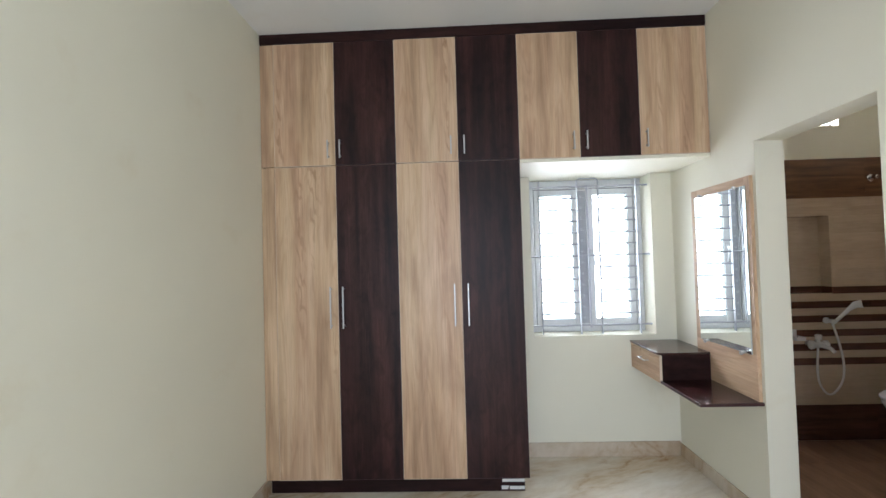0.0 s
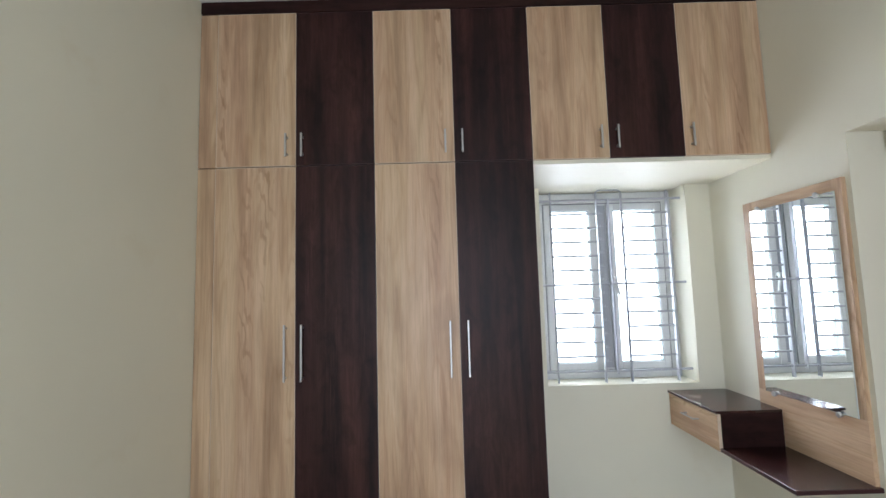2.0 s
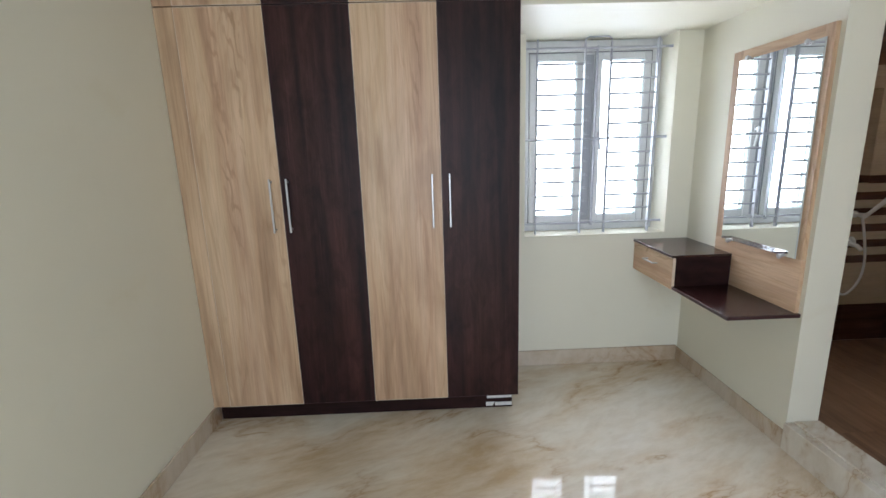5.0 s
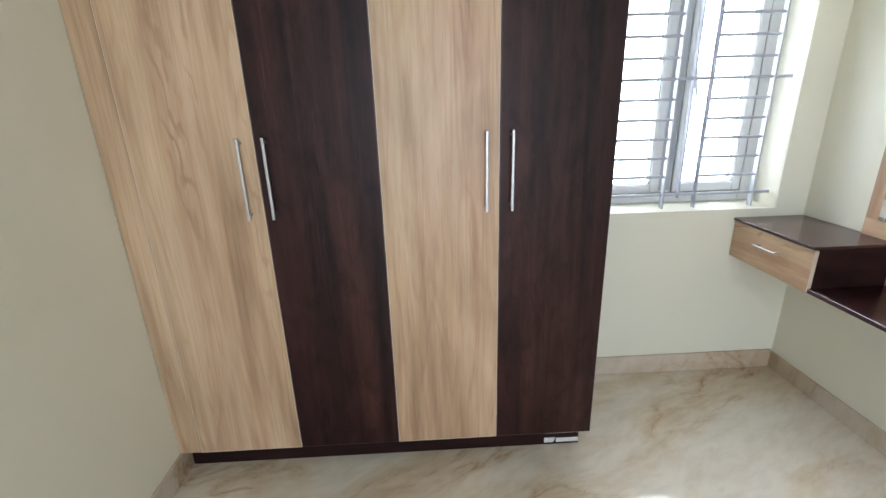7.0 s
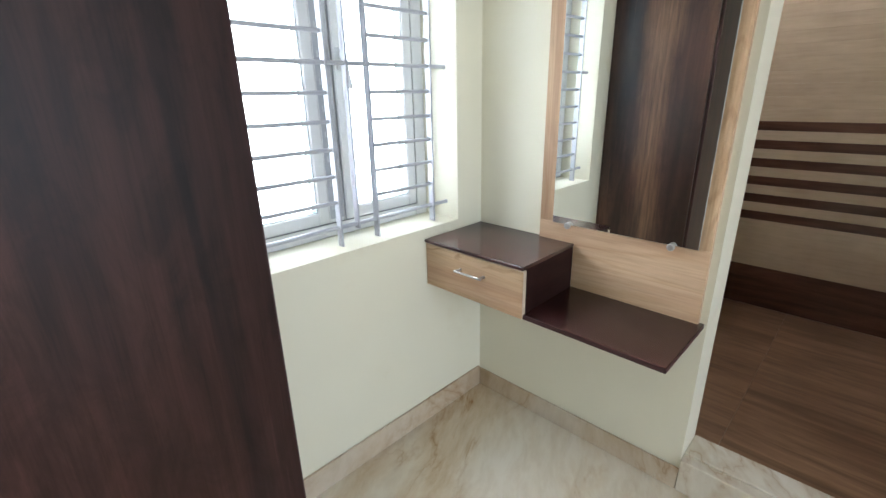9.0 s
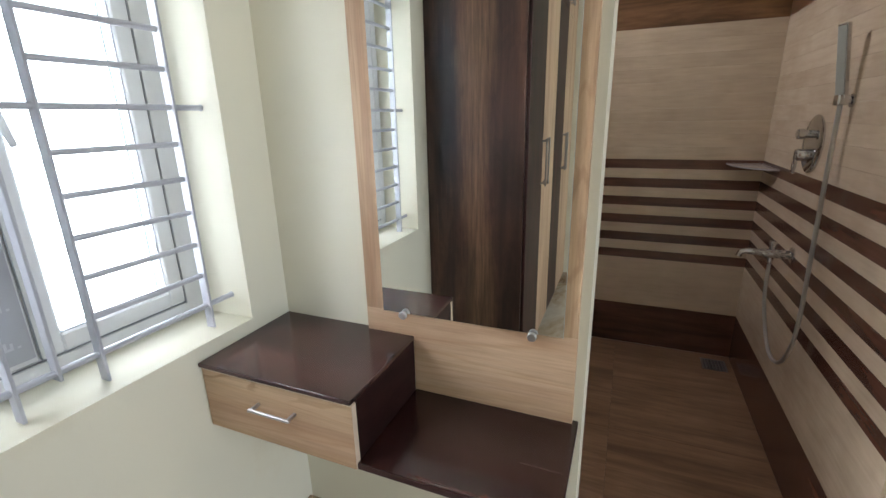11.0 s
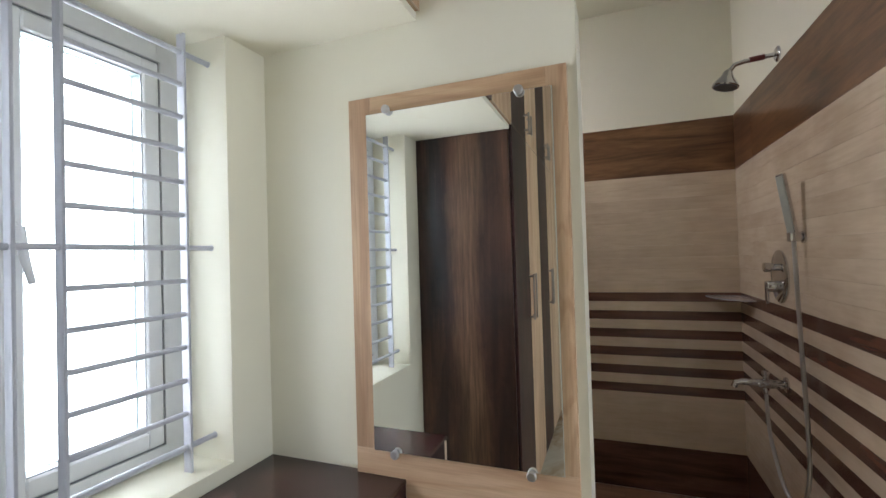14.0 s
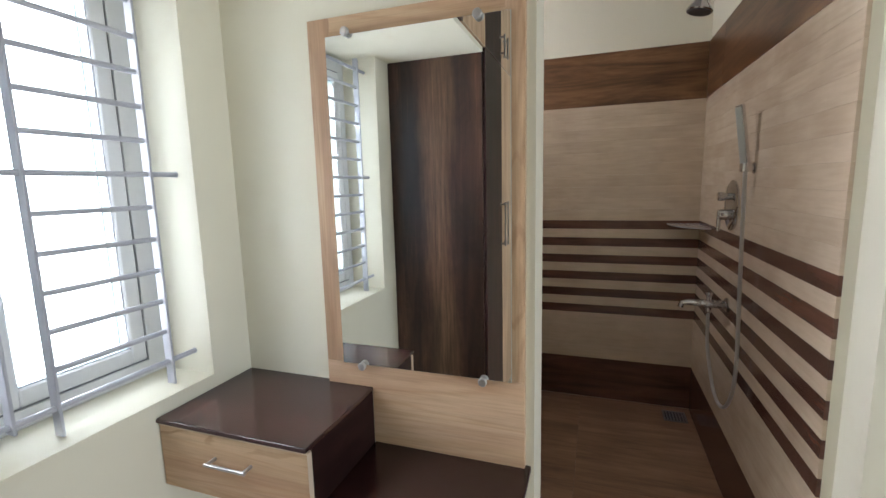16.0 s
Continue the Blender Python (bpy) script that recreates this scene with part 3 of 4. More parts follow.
def build_wardrobe():
    hz = (1.076, 1.346)
    uz = (2.178, 2.298)
    a = thing("wardrobe_unit", (-0.79, 3.1, 0.10), "tall wardrobe with one light oak and one dark wenge laminate door", "wardrobe", "wardrobe units along the wall")
    carcase(a, -1.230, -0.343, 0.101, 2.135, YW - 0.002)
    part("filler_strip", box(XL + 0.002, DOORS[0][0] - 0.001, YF + 0.0005, YF + TH, ZD0, ZD1, 0.001), OAK_Z, a, "light oak laminate filler strip")
    door(a, 0, ZD0, ZD1, -0.785, *hz)
    door(a, 1, ZD0, ZD1, -0.703, *hz)
    b = thing("wardrobe_unit", (0.05, 3.1, 0.10), "tall wardrobe beside the window, light oak and dark wenge doors", "wardrobe", "wardrobe units along the wall")
    carcase(b, -0.343, 0.458, 0.101, 2.135, YW - 0.002, WEN_HEART_LIT)
    door(b, 2, ZD0, ZD1, 0.015, *hz)
    door(b, 3, ZD0, ZD1, 0.102, *hz)
    for (i, j), hx, lab in (((0, 1), (-0.784, -0.705), "closed loft cabinet with light oak and dark wenge doors"),
                            ((2, 3), (0.017, 0.103), "closed loft cabinet with light oak and dark wenge doors")):
        u = thing("loft_cabinet", ((DOORS[i][0] + DOORS[j][1]) / 2, 3.1, 2.136), lab, "cabinet", "loft cabinets under the ceiling")
        x0 = -1.230 if i == 0 else DOORS[i][0]
        carcase(u, x0, DOORS[j][1], 2.1365, 3.0, YW - 0.002)
        if i == 0:
            part("filler_strip", box(XL + 0.002, DOORS[0][0] - 0.001, YF + 0.0005, YF + TH, ZU0, ZU1, 0.001), OAK_Z, u, "light oak laminate filler strip")
        door(u, i, ZU0, ZU1, hx[0], *uz)
        door(u, j, ZU0, ZU1, hx[1], *uz)
    u = thing("loft_cabinet", (1.06, 3.1, 2.136), "wide loft cabinet with two oak doors and one wenge door", "cabinet", "loft cabinets under the ceiling")
    carcase(u, 0.459, 1.664, 2.1365, 3.0, YW - 0.002)
    door(u, 4, ZU0 - 0.003, ZU1, 0.804, *uz)
    door(u, 5, ZU0 - 0.003, ZU1, 0.887, *uz)
    door(u, 6, ZU0 - 0.003, ZU1, 1.266, *uz)
    # shade under the ceiling and under the doors is in the laminate's colour
    tagged(part("cornice", box(XL + 0.002, XR - 0.002, YF - 0.004, YF + TH, 2.956, 3.0215, 0.0015), WEN_SHADED), "dark wenge laminate cornice strip along the ceiling", "cornice")
    tagged(part("plinth", box(XL + 0.014, 0.432, 2.946, 2.964, 0.0, 0.100, 0.001), WEN_SHADED), "recessed dark wenge plinth under the wardrobe", "plinth")
    for x0, x1, z0, z1 in ((0.287, 0.430, 0.060, 0.079), (0.281, 0.326, 0.012, 0.036), (0.333, 0.430, 0.012, 0.033)):
        strip = box(x0, x1, 2.9425, 2.9455, z0, z1, 0.0005)
        for v in strip.verts:
            if x1 < 0.4 and v.co.x > 0.3:
                v.co.x += (v.co.z - z0) * 0.45 - 0.006
        tagged(part("tape_strip", strip, PAPER), "white tape strip stuck on the wardrobe plinth", "tape", "tape strips on the plinth")


build_wardrobe()

# ---- dressing unit and mirror ----


def build_dresser():
    d = thing("dressing_unit", (1.5, 3.0, 0.645), "wall-hung dressing unit with drawer box and low dark wenge shelf", "dressing table")
    xf = 1.322
    ya, yb = 2.967, YW - 0.001
    top = part("top_board", box(xf - 0.006, XR - 0.001, ya - 0.001, yb, 0.8455, 0.858, 0.0015), WEN_Y, d, "dark wenge top board")
    # edge band whose reddish colour stands in for a highlight on the front edge
    part("edge_band", box(xf - 0.0068, xf - 0.0058, ya + 0.001, yb - 0.001, 0.8470, 0.8565), EDGE_WEN, top, "reddish wenge edge band")
    # side panel's shade is coloured in through the darker wenge
    part("side_panel", box(xf + 0.018, XR - 0.020, ya, ya + 0.018, 0.666, 0.8453, 0.001), WEN_SHADED, d)
    part("drawer_bottom", box(xf + 0.018, XR - 0.020, ya + 0.018, yb, 0.666, 0.682), OAK_Y, d)
    f = part("drawer_front", box(xf, xf + 0.017, ya + 0.001, yb - 0.002, 0.664, 0.8405, 0.0012), OAK_Y, d, "light oak laminate drawer front")
    part("edge_band", join(
        box(xf + 0.0005, xf + 0.0165, ya - 0.0004, ya + 0.0009, 0.665, 0.8400),
        box(xf - 0.0006, xf + 0.0165, ya + 0.001, yb - 0.002, 0.8385, 0.8415)), EDGE_OAK, f, "pale oak edge band")
    y0, y1, z = 3.128, 3.258, 0.776
    part("handle", join(
        box(xf - 0.033, xf - 0.025, y0, y1, z - 0.004, z + 0.004, 0.002, 2),
        box(xf - 0.027, xf + 0.001, y0 + 0.004, y0 + 0.012, z - 0.004, z + 0.004, 0.001),
        box(xf - 0.027, xf + 0.001, y1 - 0.012, y1 - 0.004, z - 0.004, z + 0.004, 0.001)), STEEL, f, "slim satin steel bar handle")
    shelf = part("shelf", box(xf + 0.004, XR - 0.001, 2.497, ya - 0.0005, 0.664, 0.6825, 0.0015), WEN_Y, d, "dark wenge low shelf board")
    part("edge_band", join(box(xf + 0.0030, xf + 0.0043, 2.498, ya - 0.001, 0.6655, 0.681), box(xf + 0.0043, XR - 0.002, 2.4960, 2.4973, 0.6655, 0.681)), EDGE_WEN, shelf, "reddish wenge edge band")
    # oak back board, stepped over the drawer box
    xb = XR - 0.020
    part("back_board", join(
        box(xb, XR - 0.0005, 2.511, ya - 0.0005, 0.683, 0.930), box(xb, XR - 0.0005, ya - 0.0005, 3.118, 0.8585, 0.930)), OAK_Y, d, "light oak laminate back board")
    m = thing("mirror", (1.64, 2.81, 0.86), "frameless wall mirror pinned to a light oak backing panel", "mirror")
    part("stile", box(xb, XR - 0.0005, 2.511, 2.560, 0.9305, 1.915, 0.0006), OAK_Z, m, "light oak laminate edge strip")
    part("stile", box(xb, XR - 0.0005, 3.048, 3.118, 0.9305, 1.915, 0.0006), OAK_Z, m, "light oak laminate edge strip")
    part("top_rail", box(xb, XR - 0.0005, 2.560, 3.048, 1.850, 1.915, 0.0006), OAK_Y, m, "light oak laminate edge strip")
    part("backing_board", box(xb, XR - 0.0005, 2.560, 3.048, 0.9305, 1.850), OAK_Y, m, "light oak laminate board")
    part("mirror_edge", box(xb - 0.0065, xb - 0.001, 2.545, 3.058, 0.930, 1.864), GLASS_EDGE, m, "pale ground glass edge")
    part("mirror_glass", box(xb - 0.0075, xb - 0.0066, 2.5457, 3.0573, 0.9307, 1.8633), MIRROR, m, "clear mirror glass")
    for y, z in ((2.990, 1.868), (2.624, 1.862), (2.990, 0.928), (2.622, 0.926)):
        part("mirror_pin", lathe([(0.006, 0), (0.006, 0.010), (0.0112, 0.011), (0.0122, 0.014), (0.0122, 0.020), (0.010, 0.023), (0.004, 0.024)], (xb, y, z), (-1, 0, 0), 20), STEEL, m, "round steel mirror pin", True)


build_dresser()

# ---- bathroom tiles, each a piece of its wall or floor ----


def tile_face(parent, axis, at, u0, u1, v0, v1, length, material, depth=0.008, gap=0.0004, name="tile", offset=0.0, mesh_cache={}):
    """A row of tiles on the plane axis = at; u runs along the wall, v is the height. depth is signed towards the room."""
    u = u0 - offset
    while u < u1 - 0.002:
        a, b = max(u, u0), min(u + length, u1)
        if b - a > 0.01:
            w, h = round(b - a - gap, 4), round(v1 - v0 - gap, 4)
            key = (axis, w, h, depth, material.name)
            if key not in mesh_cache:
                d0, d1 = sorted((0.0005 * (1 if depth > 0 else -1), depth))
                bm = box(-w / 2, w / 2, d0, d1, -h / 2, h / 2, 0.0003) if axis == "y" else box(d0, d1, -w / 2, w / 2, -h / 2, h / 2, 0.0003)
                me = bpy.data.meshes.new(name)
                bm.to_mesh(me)
                bm.free()
                me.materials.append(material)
                mesh_cache[key] = me
            o = new(name, mesh_cache[key])
            o.location = ((a + b) / 2, at, (v0 + v1) / 2) if axis == "y" else (at, (a + b) / 2, (v0 + v1) / 2)
            o.parent = parent
        u += length


ROWS_Z = [(BZ, 0.378, 1.2, TILE_DARK), (0.378, 0.664, 1.7, TILE_BEIGE)]
for k in range(6):
    ROWS_Z.append((0.664 + 0.1025 * k, 0.714 + 0.1025 * k, 1.2, TILE_DARK))
    if k < 5:
        ROWS_Z.append((0.714 + 0.1025 * k, 0.7665 + 0.1025 * k, 1.7, TILE_BEIGE))
for k in range(10):
    ROWS_Z.append((1.2265 + 0.065 * k, 1.2265 + 0.065 * (k + 1), 1.7, TILE_BEIGE))
ROWS_Z.append((1.8765, 2.163, 1.2, TILE_WOOD))


def tile_walls():
    east, south, north = (bpy.data.objects[n] for n in ("wall_bath_east", "wall_bath_south", "wall_bath_north"))
    for z0, z1, length, m in ROWS_Z:
        tile_face(east, "x", BX, BY0, BY1, z0, z1, length, m, -0.010)
        tile_face(south, "y", BY0, 1.775, BX - 0.011, z0, z1, length, m, 0.010)
        if z1 > NZ0 + 0.01 and z0 < NZ1 - 0.01:
            tile_face(north, "y", BY1, XR2, NX0, z0, z1, length, m, -0.010)
            tile_face(north, "y", BY1, NX1, BX - 0.011, z0, z1, length, m, -0.010)
        else:
            tile_face(north, "y", BY1, XR2, BX - 0.011, z0, z1, length, m, -0.010)
    # niche lining
    d = BY1 + 0.092
    zr = 1.2265
    part("niche_side", box(NX1 - 0.008, NX1 + 0.0005, BY1 - 0.009, d, zr, NZ1), TILE_BEIGE, north)
    part("niche_side_band", box(NX1 - 0.008, NX1 + 0.0005, BY1 - 0.009, d, NZ0, zr), TILE_DARK, north)
    part("niche_top", box(NX0, NX1 - 0.008, BY1 - 0.009, d, NZ1 - 0.008, NZ1 + 0.0005), TILE_BEIGE, north)
    part("niche_ledge", box(NX0, NX1 - 0.008, BY1 - 0.012, d, NZ0 - 0.0005, NZ0 + 0.006), TILE_BEIGE, north)
    tile_face(north, "y", BY1 + 0.10, NX0, NX1, zr, NZ1, 0.6, TILE_BEIGE, -0.008)
    tile_face(north, "y", BY1 + 0.10, NX0, NX1, NZ0, zr, 0.6, TILE_DARK, -0.008)


tile_walls()


def tile_floor():
    bed = bpy.data.objects["bathroom_floor_bed"]
    x0, y0, w, h = XR2 + 0.005, BY0 + 0.011, 0.600, 0.600
    cache = {}
    for i in range(3):
        for j in range(3):
            a, b = x0 + i * w, min(x0 + (i + 1) * w, BX - 0.011)
            c, d = y0 + j * h, min(y0 + (j + 1) * h, BY1 - 0.011)
            if b - a < 0.02 or d - c < 0.02:
                continue
            key = (round(b - a, 3), round(d - c, 3))
            if key not in cache:
                bm = box(-key[0] / 2 + 0.0005, key[0] / 2 - 0.0005, -key[1] / 2 + 0.0005, key[1] / 2 - 0.0005, -0.0055, 0.0, 0.0005)
                me = bpy.data.meshes.new("floor_tile")
                bm.to_mesh(me)
                bm.free()
                me.materials.append(TILE_FLOOR)
                cache[key] = me
            o = new("floor_tile", cache[key])
            o.location = ((a + b) / 2, (c + d) / 2, BZ)
            o.parent = bed


tile_floor()

# ---- shower fittings ----
YT = BY0 + 0.010                        # face of the shower wall's tiles


def build_overhead_shower():
    s = thing("overhead_shower", (2.625, BY0, 2.23), "chrome overhead shower on a bent wall arm", "shower head")
    part("wall_flange", lathe([(0.030, 0), (0.030, 0.004), (0.022, 0.010), (0.012, 0.012)], (2.625, BY0, 2.2080), (0, 1, 0)), CHROME, s, smooth=True)
    part("arm", sweep([(2.625, BY0 + 0.008, 2.2080), (2.625, BY0 + 0.115, 2.1980), (2.625, BY0 + 0.146, 2.1910), (2.625, BY0 + 0.164, 2.1680)], 0.0085, 14), CHROME, s, smooth=True)
    part("tape", sweep([(2.625, BY0 + 0.045, 2.2050), (2.625, BY0 + 0.095, 2.2010)], 0.0105, 14), RED_TAPE, s, "dark red tape round the arm", True)
    part("head", lathe([(0.010, -0.026), (0.017, -0.019), (0.021, -0.004), (0.035, 0.016), (0.045, 0.030), (0.048, 0.038), (0.046, 0.043)], (2.625, BY0 + 0.172, 2.1480), (0.0, 0.22, -1.0), 32), CHROME, s, smooth=True)
    part("spray_face", lathe([(0.043, 0), (0.041, 0.003)], (2.625, BY0 + 0.1814, 2.1058), (0.0, 0.22, -1.0), 32), GASKET, s, "dark spray face")


def build_valve():
    v = thing("shower_valve", (2.665, YT, 1.34), "chrome concealed shower valve with an oval plate", "shower valve")
    part("plate", lathe([(1.0, 0.0), (1.0, 0.006), (0.94, 0.010), (0.5, 0.012)], (2.665, YT + 0.0005, 1.343), (0, 1, 0), 36, (0.095, 0.105)), CHROME, v, smooth=True)
    part("diverter_knob", lathe([(0.014, 0), (0.014, 0.025), (0.019, 0.027), (0.019, 0.045), (0.015, 0.048)], (2.665, YT + 0.010, 1.380), (0, 1, 0), 22), CHROME, v, smooth=True)
    part("lever_body", lathe([(0.022, 0), (0.022, 0.035), (0.018, 0.040)], (2.665, YT + 0.010, 1.305), (0, 1, 0), 22), CHROME, v, smooth=True)
    part("lever", join(box(2.658, 2.672, YT + 0.042, YT + 0.056, 1.235, 1.325, 0.004, 2)), CHROME, v, "flat chrome lever")


def build_hand_shower():
    h = thing("hand_shower", (2.420, YT, 1.49), "chrome stick hand shower resting in a wall bracket", "hand shower")
    part("bracket", join(lathe([(0.020, 0), (0.020, 0.006), (0.012, 0.008), (0.012, 0.018)], (2.420, YT, 1.490), (0, 1, 0), 20), box(2.404, 2.436, YT + 0.012, YT + 0.046, 1.476, 1.508, 0.004, 2)), CHROME, h, smooth=True)
    lean = pose(2.420, YT + 0.030, 1.496, -8.0, 0, 0) @ pose(0, 0, 0, 0, 0, 28)
    stick = box(-0.0165, 0.0165, -0.007, 0.007, 0.0, 0.218, 0.003, 2)
    stick.transform(lean)
    handset = part("handset", stick, CHROME, h)
    face = box(-0.0145, 0.0145, 0.0072, 0.0088, 0.012, 0.212, 0.0006)
    face.transform(lean)
    part("spray_face", face, SPRAY, handset, "pale grey spray face")
    part("hose", sweep([(2.420, YT + 0.030, 1.480), (2.408, YT + 0.030, 1.30), (2.396, YT + 0.026, 1.0), (2.376, YT + 0.024, 0.76), (2.388, YT + 0.028, 0.63), (2.437, YT + 0.042, 0.545), (2.530, YT + 0.055, 0.560), (2.602, YT + 0.066, 0.68), (2.636, YT + 0.070, 0.76), (2.648, YT + 0.070, 0.880)], 0.0068, 10, 3), STEEL, h, "steel spiral hose", True)


def build_tap():
    t = thing("wall_tap", (2.648, YT, 0.923), "chrome wall spout mixer under the shower valve", "tap")
    part("wall_flange", lathe([(0.030, 0), (0.030, 0.005), (0.020, 0.011)], (2.648, YT, 0.923), (0, 1, 0)), CHROME, t, smooth=True)
    part("body", sweep([(2.648, YT + 0.008, 0.923), (2.648, YT + 0.075, 0.923), (2.648, YT + 0.10, 0.924)], [0.017, 0.018, 0.016], 18), CHROME, t, smooth=True)
    part("spout", sweep([(2.648, YT + 0.095, 0.924), (2.648, YT + 0.15, 0.926), (2.648, YT + 0.172, 0.921), (2.648, YT + 0.178, 0.903)], [0.014, 0.013, 0.012, 0.012], 14), CHROME, t, smooth=True)
    part("diverter", join(lathe([(0.010, 0), (0.010, 0.020), (0.014, 0.022), (0.014, 0.034), (0.010, 0.037)], (2.648, YT + 0.070, 0.938), (0, 0, 1), 18)), CHROME, t, smooth=True)
    part("hose_outlet", lathe([(0.011, 0), (0.011, 0.022), (0.009, 0.026)], (2.648, YT + 0.070, 0.908), (0, 0, -1), 16), CHROME, t, smooth=True)


def build_corner_shelf():
    bm = bmesh.new()
    cx, cy, r, z0, z1 = BX - 0.0105, YT + 0.0005, 0.28, 1.206, 1.213
    pts = [(cx, cy)] + [(cx - r * math.cos(a), cy + 0.16 * math.sin(a)) for a in [k * math.pi / 2 / 14 for k in range(15)]]
    lo = [bm.verts.new((x, y, z0)) for x, y in pts]
    hi = [bm.verts.new((x, y, z1)) for x, y in pts]
    bm.faces.new(lo)
    bm.faces.new(hi)
    for k in range(len(pts)):
        j = (k + 1) % len(pts)
        bm.faces.new((lo[k], lo[j], hi[j], hi[k]))
    s = thing("corner_shelf", (cx, cy, z0), "small milky acrylic corner shelf in the shower", "shelf")
    part("acrylic_plate", bm, FROST, s, "milky acrylic plate")
    part("holder", lathe([(0.010, 0), (0.010, 0.018)], (BX - 0.010, YT + 0.09, z0 - 0.006), (-1, 0, 0), 14), CHROME, s)
    part("holder", lathe([(0.010, 0), (0.010, 0.018)], (BX - 0.17, YT, z0 - 0.006), (0, 1, 0), 14), CHROME, s)


def build_drain():
    d = thing("floor_drain", (3.17, 1.90, BZ), "square steel floor drain in the shower corner", "drain")
    part("frame", join(box(3.11, 3.23, 1.84, 1.85, BZ, BZ + 0.003), box(3.11, 3.23, 1.95, 1.96, BZ, BZ + 0.003), box(3.11, 3.12, 1.85, 1.95, BZ, BZ + 0.003), box(3.22, 3.23, 1.85, 1.95, BZ, BZ + 0.003)), STEEL, d)
    part("sump", box(3.12, 3.22, 1.85, 1.95, BZ, BZ + 0.0008), GASKET, d)
    for k in range(6):
        part("slot_bar", box(3.122, 3.218, 1.855 + 0.016 * k, 1.863 + 0.016 * k, BZ + 0.001, BZ + 0.0025), STEEL, d)


def build_bath_mixer():
    yt = BY1 - 0.010
    m = thing("bath_mixer", (2.66, yt, 0.82), "white and chrome wall mixer with hand shower and hose", "mixer tap")
    for x in (2.562, 2.618):
        part("wall_flange", lathe([(0.026, 0), (0.026, 0.006), (0.018, 0.014)], (x, yt, 0.822), (0, -1, 0)), CHROME, m, smooth=True)
        part("leg", sweep([(x, yt - 0.010, 0.822), (x, yt - 0.055, 0.822)], 0.014, 14), CERAMIC, m, smooth=True)
    part("body", sweep([(2.556, yt - 0.060, 0.822), (2.624, yt - 0.060, 0.822)], 0.023, 18), CERAMIC, m, "white mixer body", True)
    part("diverter", lathe([(0.012, 0), (0.012, 0.016), (0.020, 0.022), (0.022, 0.050), (0.016, 0.056)], (2.590, yt - 0.060, 0.840), (0, 0, 1), 18), CERAMIC, m, "white diverter knob", True)
    part("spout", sweep([(2.590, yt - 0.070, 0.820), (2.600, yt - 0.15, 0.812), (2.606, yt - 0.175, 0.790)], [0.014, 0.013, 0.012], 14), CERAMIC, m, smooth=True)
    for x, d in ((2.556, -1), (2.624, 1)):
        part("knob", lathe([(0.018, 0), (0.030, 0.006), (0.032, 0.022), (0.022, 0.028)], (x, yt - 0.060, 0.822), (d, 0, 0), 18), CERAMIC, m, "white knob", True)
    part("hook", join(lathe([(0.022, 0), (0.022, 0.006), (0.012, 0.010), (0.012, 0.05)], (2.695, yt, 0.985), (0, -1, 0), 18), box(2.675, 2.715, yt - 0.075, yt - 0.045, 0.972, 1.000, 0.004, 2)), CERAMIC, m, "white hook")
    part("handset", sweep([(2.690, yt - 0.060, 0.965), (2.735, yt - 0.075, 1.015), (2.790, yt - 0.09, 1.075), (2.822, yt - 0.10, 1.105), (2.850, yt - 0.125, 1.112)], [0.011, 0.012, 0.014, 0.024, 0.030], 16), CERAMIC, m, "white hand shower", True)
    part("hose", sweep([(2.694, yt - 0.060, 0.965), (2.730, yt - 0.055, 0.86), (2.772, yt - 0.05, 0.68), (2.752, yt - 0.05, 0.54), (2.660, yt - 0.05, 0.445), (2.588, yt - 0.05, 0.53), (2.575, yt - 0.055, 0.65), (2.584, yt - 0.06, 0.802)], 0.0075, 10, 3), CERAMIC, m, "white shower hose", True)


def build_toilet():
    t = thing("toilet", (3.0, 2.94, BZ), "white ceramic toilet against the bathroom wall", "toilet")
    cy, rim = 2.94, 0.53
    prof = [(0.62, BZ), (0.60, BZ + 0.12), (0.72, BZ + 0.25), (0.94, rim - 0.05), (1.0, rim - 0.02), (0.98, rim)]
    bm = bmesh.new()
    rings = []
    for s, z in prof:
        rings.append([bm.verts.new((3.0 + math.cos(a) * 0.29 * s * (1.0 if math.cos(a) < 0 else 0.72), cy + math.sin(a) * 0.185 * s, z)) for a in [2 * math.pi * k / 28 for k in range(28)]])
    for a, b in zip(rings, rings[1:]):
        for k in range(28):
            bm.faces.new((a[k], a[(k + 1) % 28], b[(k + 1) % 28], b[k]))
    bm.faces.new(rings[0][::-1])
    bm.faces.new(rings[-1])
    part("bowl", bm, CERAMIC, t, smooth=True)
    part("seat_lid", lathe([(0.97, 0), (1.0, 0.008), (1.0, 0.020), (0.95, 0.030)], (2.985, cy, rim + 0.001), (0, 0, 1), 30, (0.185, 0.285)), CERAMIC, t, smooth=True)
    part("cistern", box(BX - 0.175, BX - 0.0115, cy - 0.19, cy + 0.19, rim + 0.0, rim + 0.36, 0.02, 3), CERAMIC, t, smooth=True)


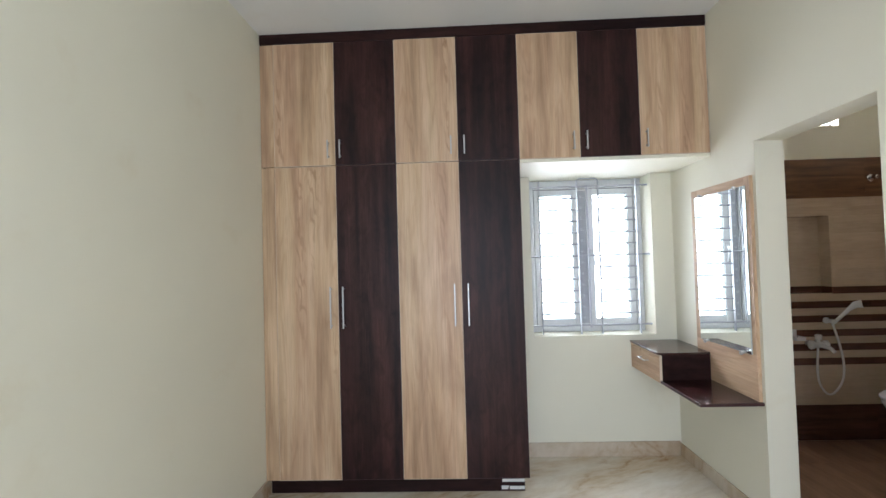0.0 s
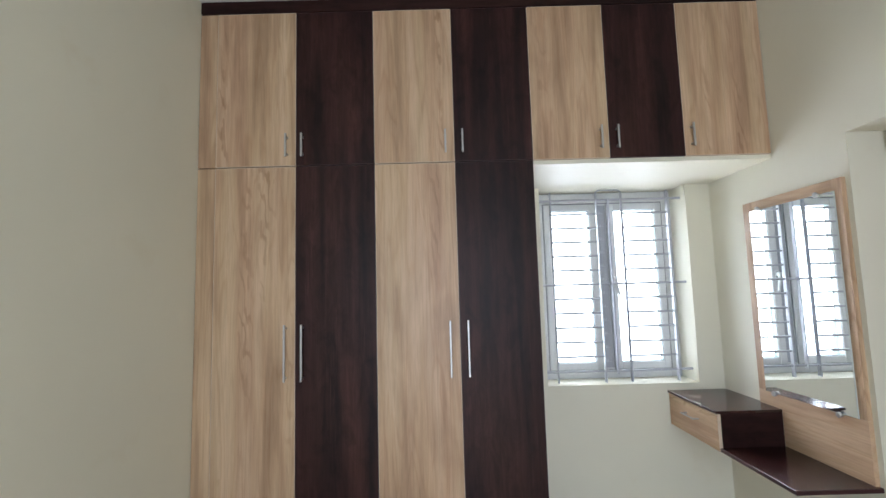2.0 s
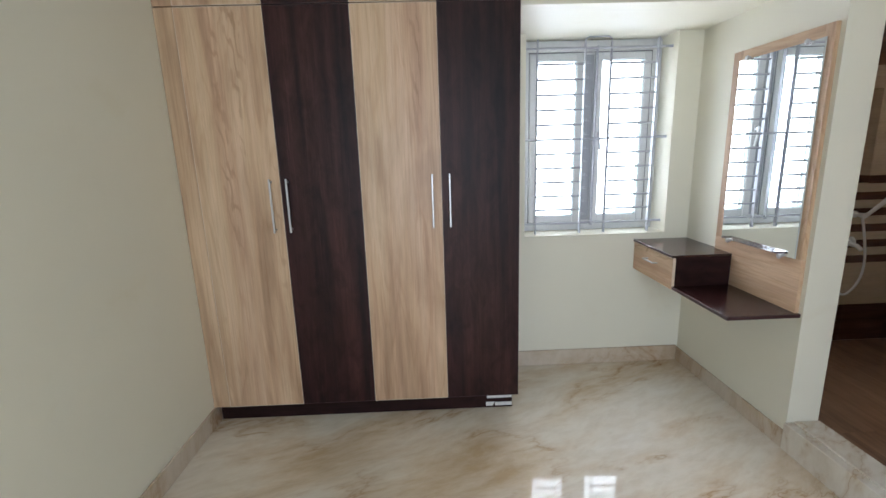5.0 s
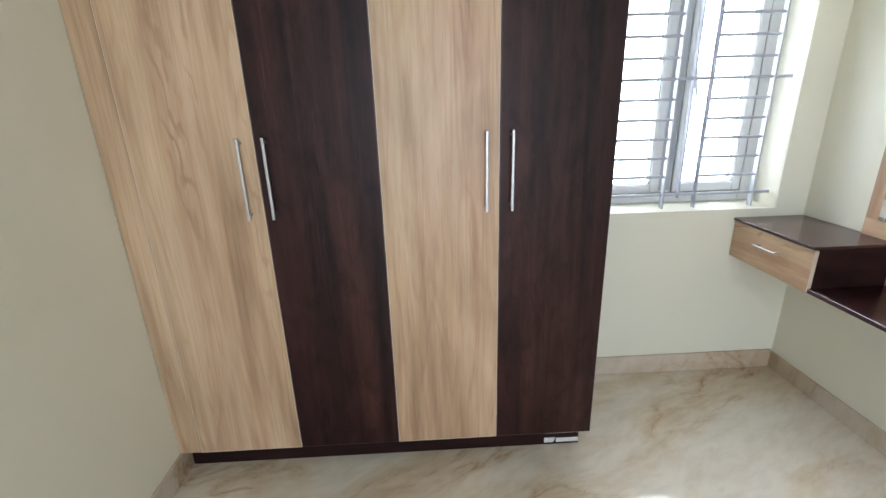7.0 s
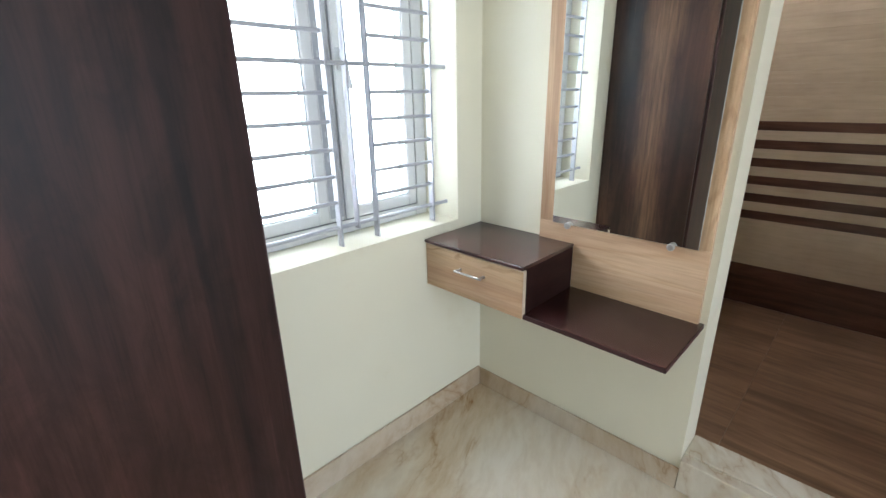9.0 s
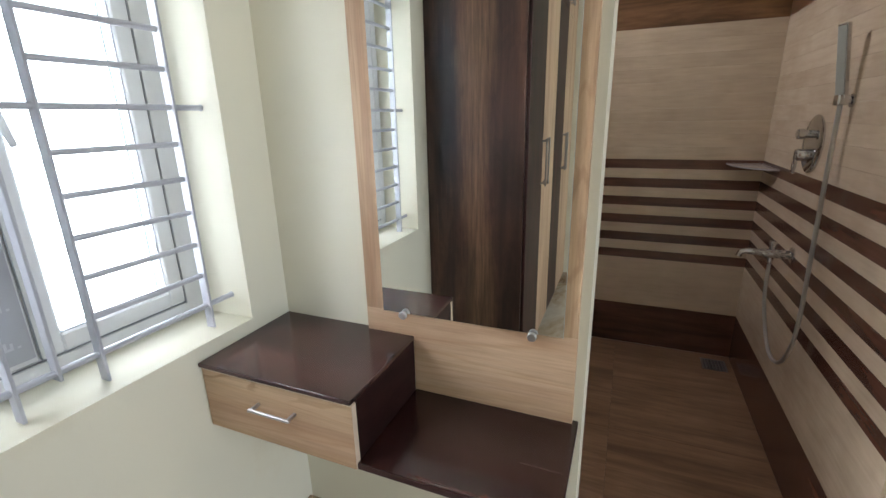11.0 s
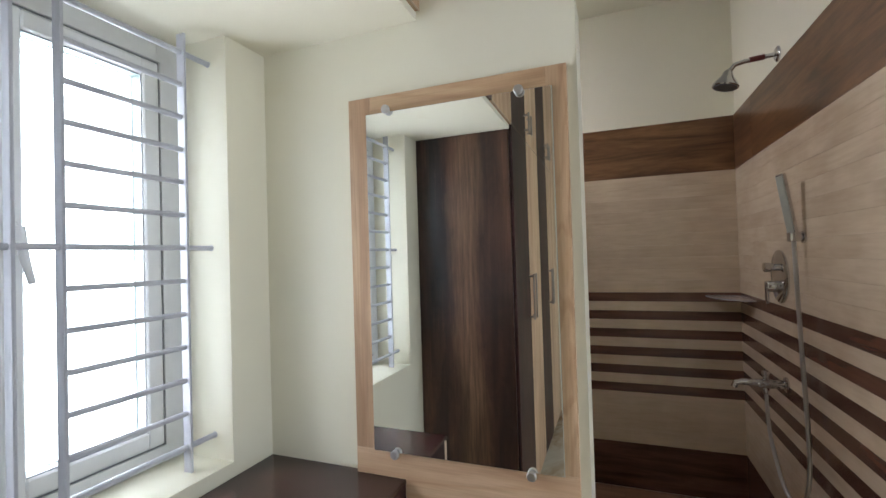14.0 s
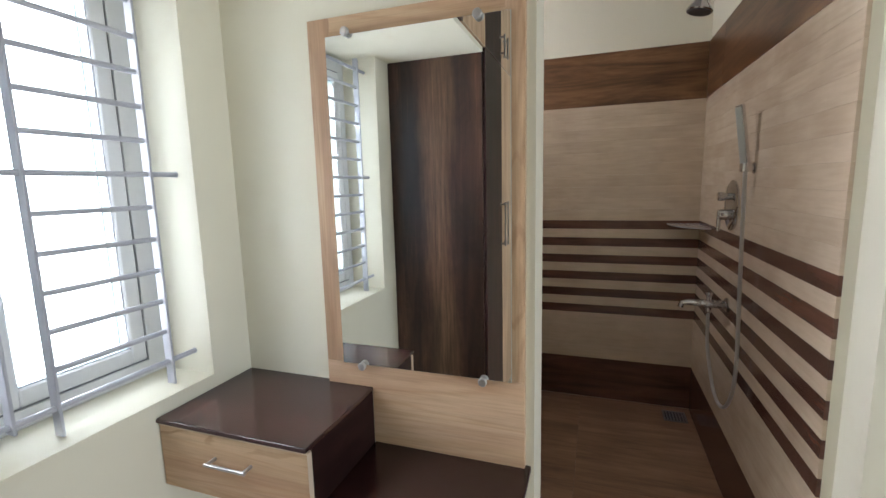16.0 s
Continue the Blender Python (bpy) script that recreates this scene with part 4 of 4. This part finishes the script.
def build_ventilator():
    v = tagged(thing("window_2", (2.66, BY1 + 0.1, VZ0), "small high ventilator window with glass slats", "window"), kind="structure")
    y0, y1 = BY1 + 0.06, BY1 + 0.10
    part("window_frame", join(box(VX0, VX0 + 0.02, y0, y1, VZ0, VZ1), box(VX1 - 0.02, VX1, y0, y1, VZ0, VZ1), box(VX0 + 0.02, VX1 - 0.02, y0, y1, VZ0, VZ0 + 0.02), box(VX0 + 0.02, VX1 - 0.02, y0, y1, VZ1 - 0.02, VZ1)), UPVC, v)
    for k in range(4):
        b = box(-0.19, 0.19, -0.045, 0.045, -0.0025, 0.0025)
        b.transform(pose((VX0 + VX1) / 2, (y0 + y1) / 2, VZ0 + 0.06 + 0.08 * k, 50, 0, 0))
        part("pane", b, GLASS, v).visible_shadow = False


build_overhead_shower()
build_valve()
build_hand_shower()
build_tap()
build_corner_shelf()
build_drain()
build_bath_mixer()
build_toilet()
build_ventilator()


def build_water_inlet(x, z):
    yt = BY1 - 0.010
    w = thing("water_inlet", (x, yt, z), "capped chrome water inlet on the brown tile band", "pipe fitting", "water inlets")
    part("flange", lathe([(0.026, 0), (0.026, 0.005), (0.014, 0.010)], (x, yt, z), (0, -1, 0), 20), CHROME, w, smooth=True)
    part("stub", lathe([(0.011, 0), (0.011, 0.030), (0.015, 0.031), (0.015, 0.050), (0.010, 0.053)], (x, yt - 0.008, z), (0, -1, 0), 18), CHROME, w, smooth=True)


def build_soap_dish():
    yt = BY1 - 0.010
    d = thing("soap_dish", (2.455, yt, 0.86), "small white wall-mounted soap dish beside the mixer", "soap dish")
    part("back_plate", box(2.430, 2.480, yt - 0.008, yt - 0.0005, 0.845, 0.925, 0.003, 2), CERAMIC, d, smooth=True)
    tray = join(box(2.422, 2.488, yt - 0.085, yt - 0.009, 0.855, 0.861, 0.002), box(2.422, 2.488, yt - 0.085, yt - 0.081, 0.8612, 0.882, 0.001),
                box(2.422, 2.426, yt - 0.0808, yt - 0.009, 0.8612, 0.882, 0.001), box(2.484, 2.488, yt - 0.0808, yt - 0.009, 0.8612, 0.882, 0.001))
    part("tray", tray, CERAMIC, d)


build_soap_dish()
build_water_inlet(3.060, 2.012)
build_water_inlet(3.160, 2.012)
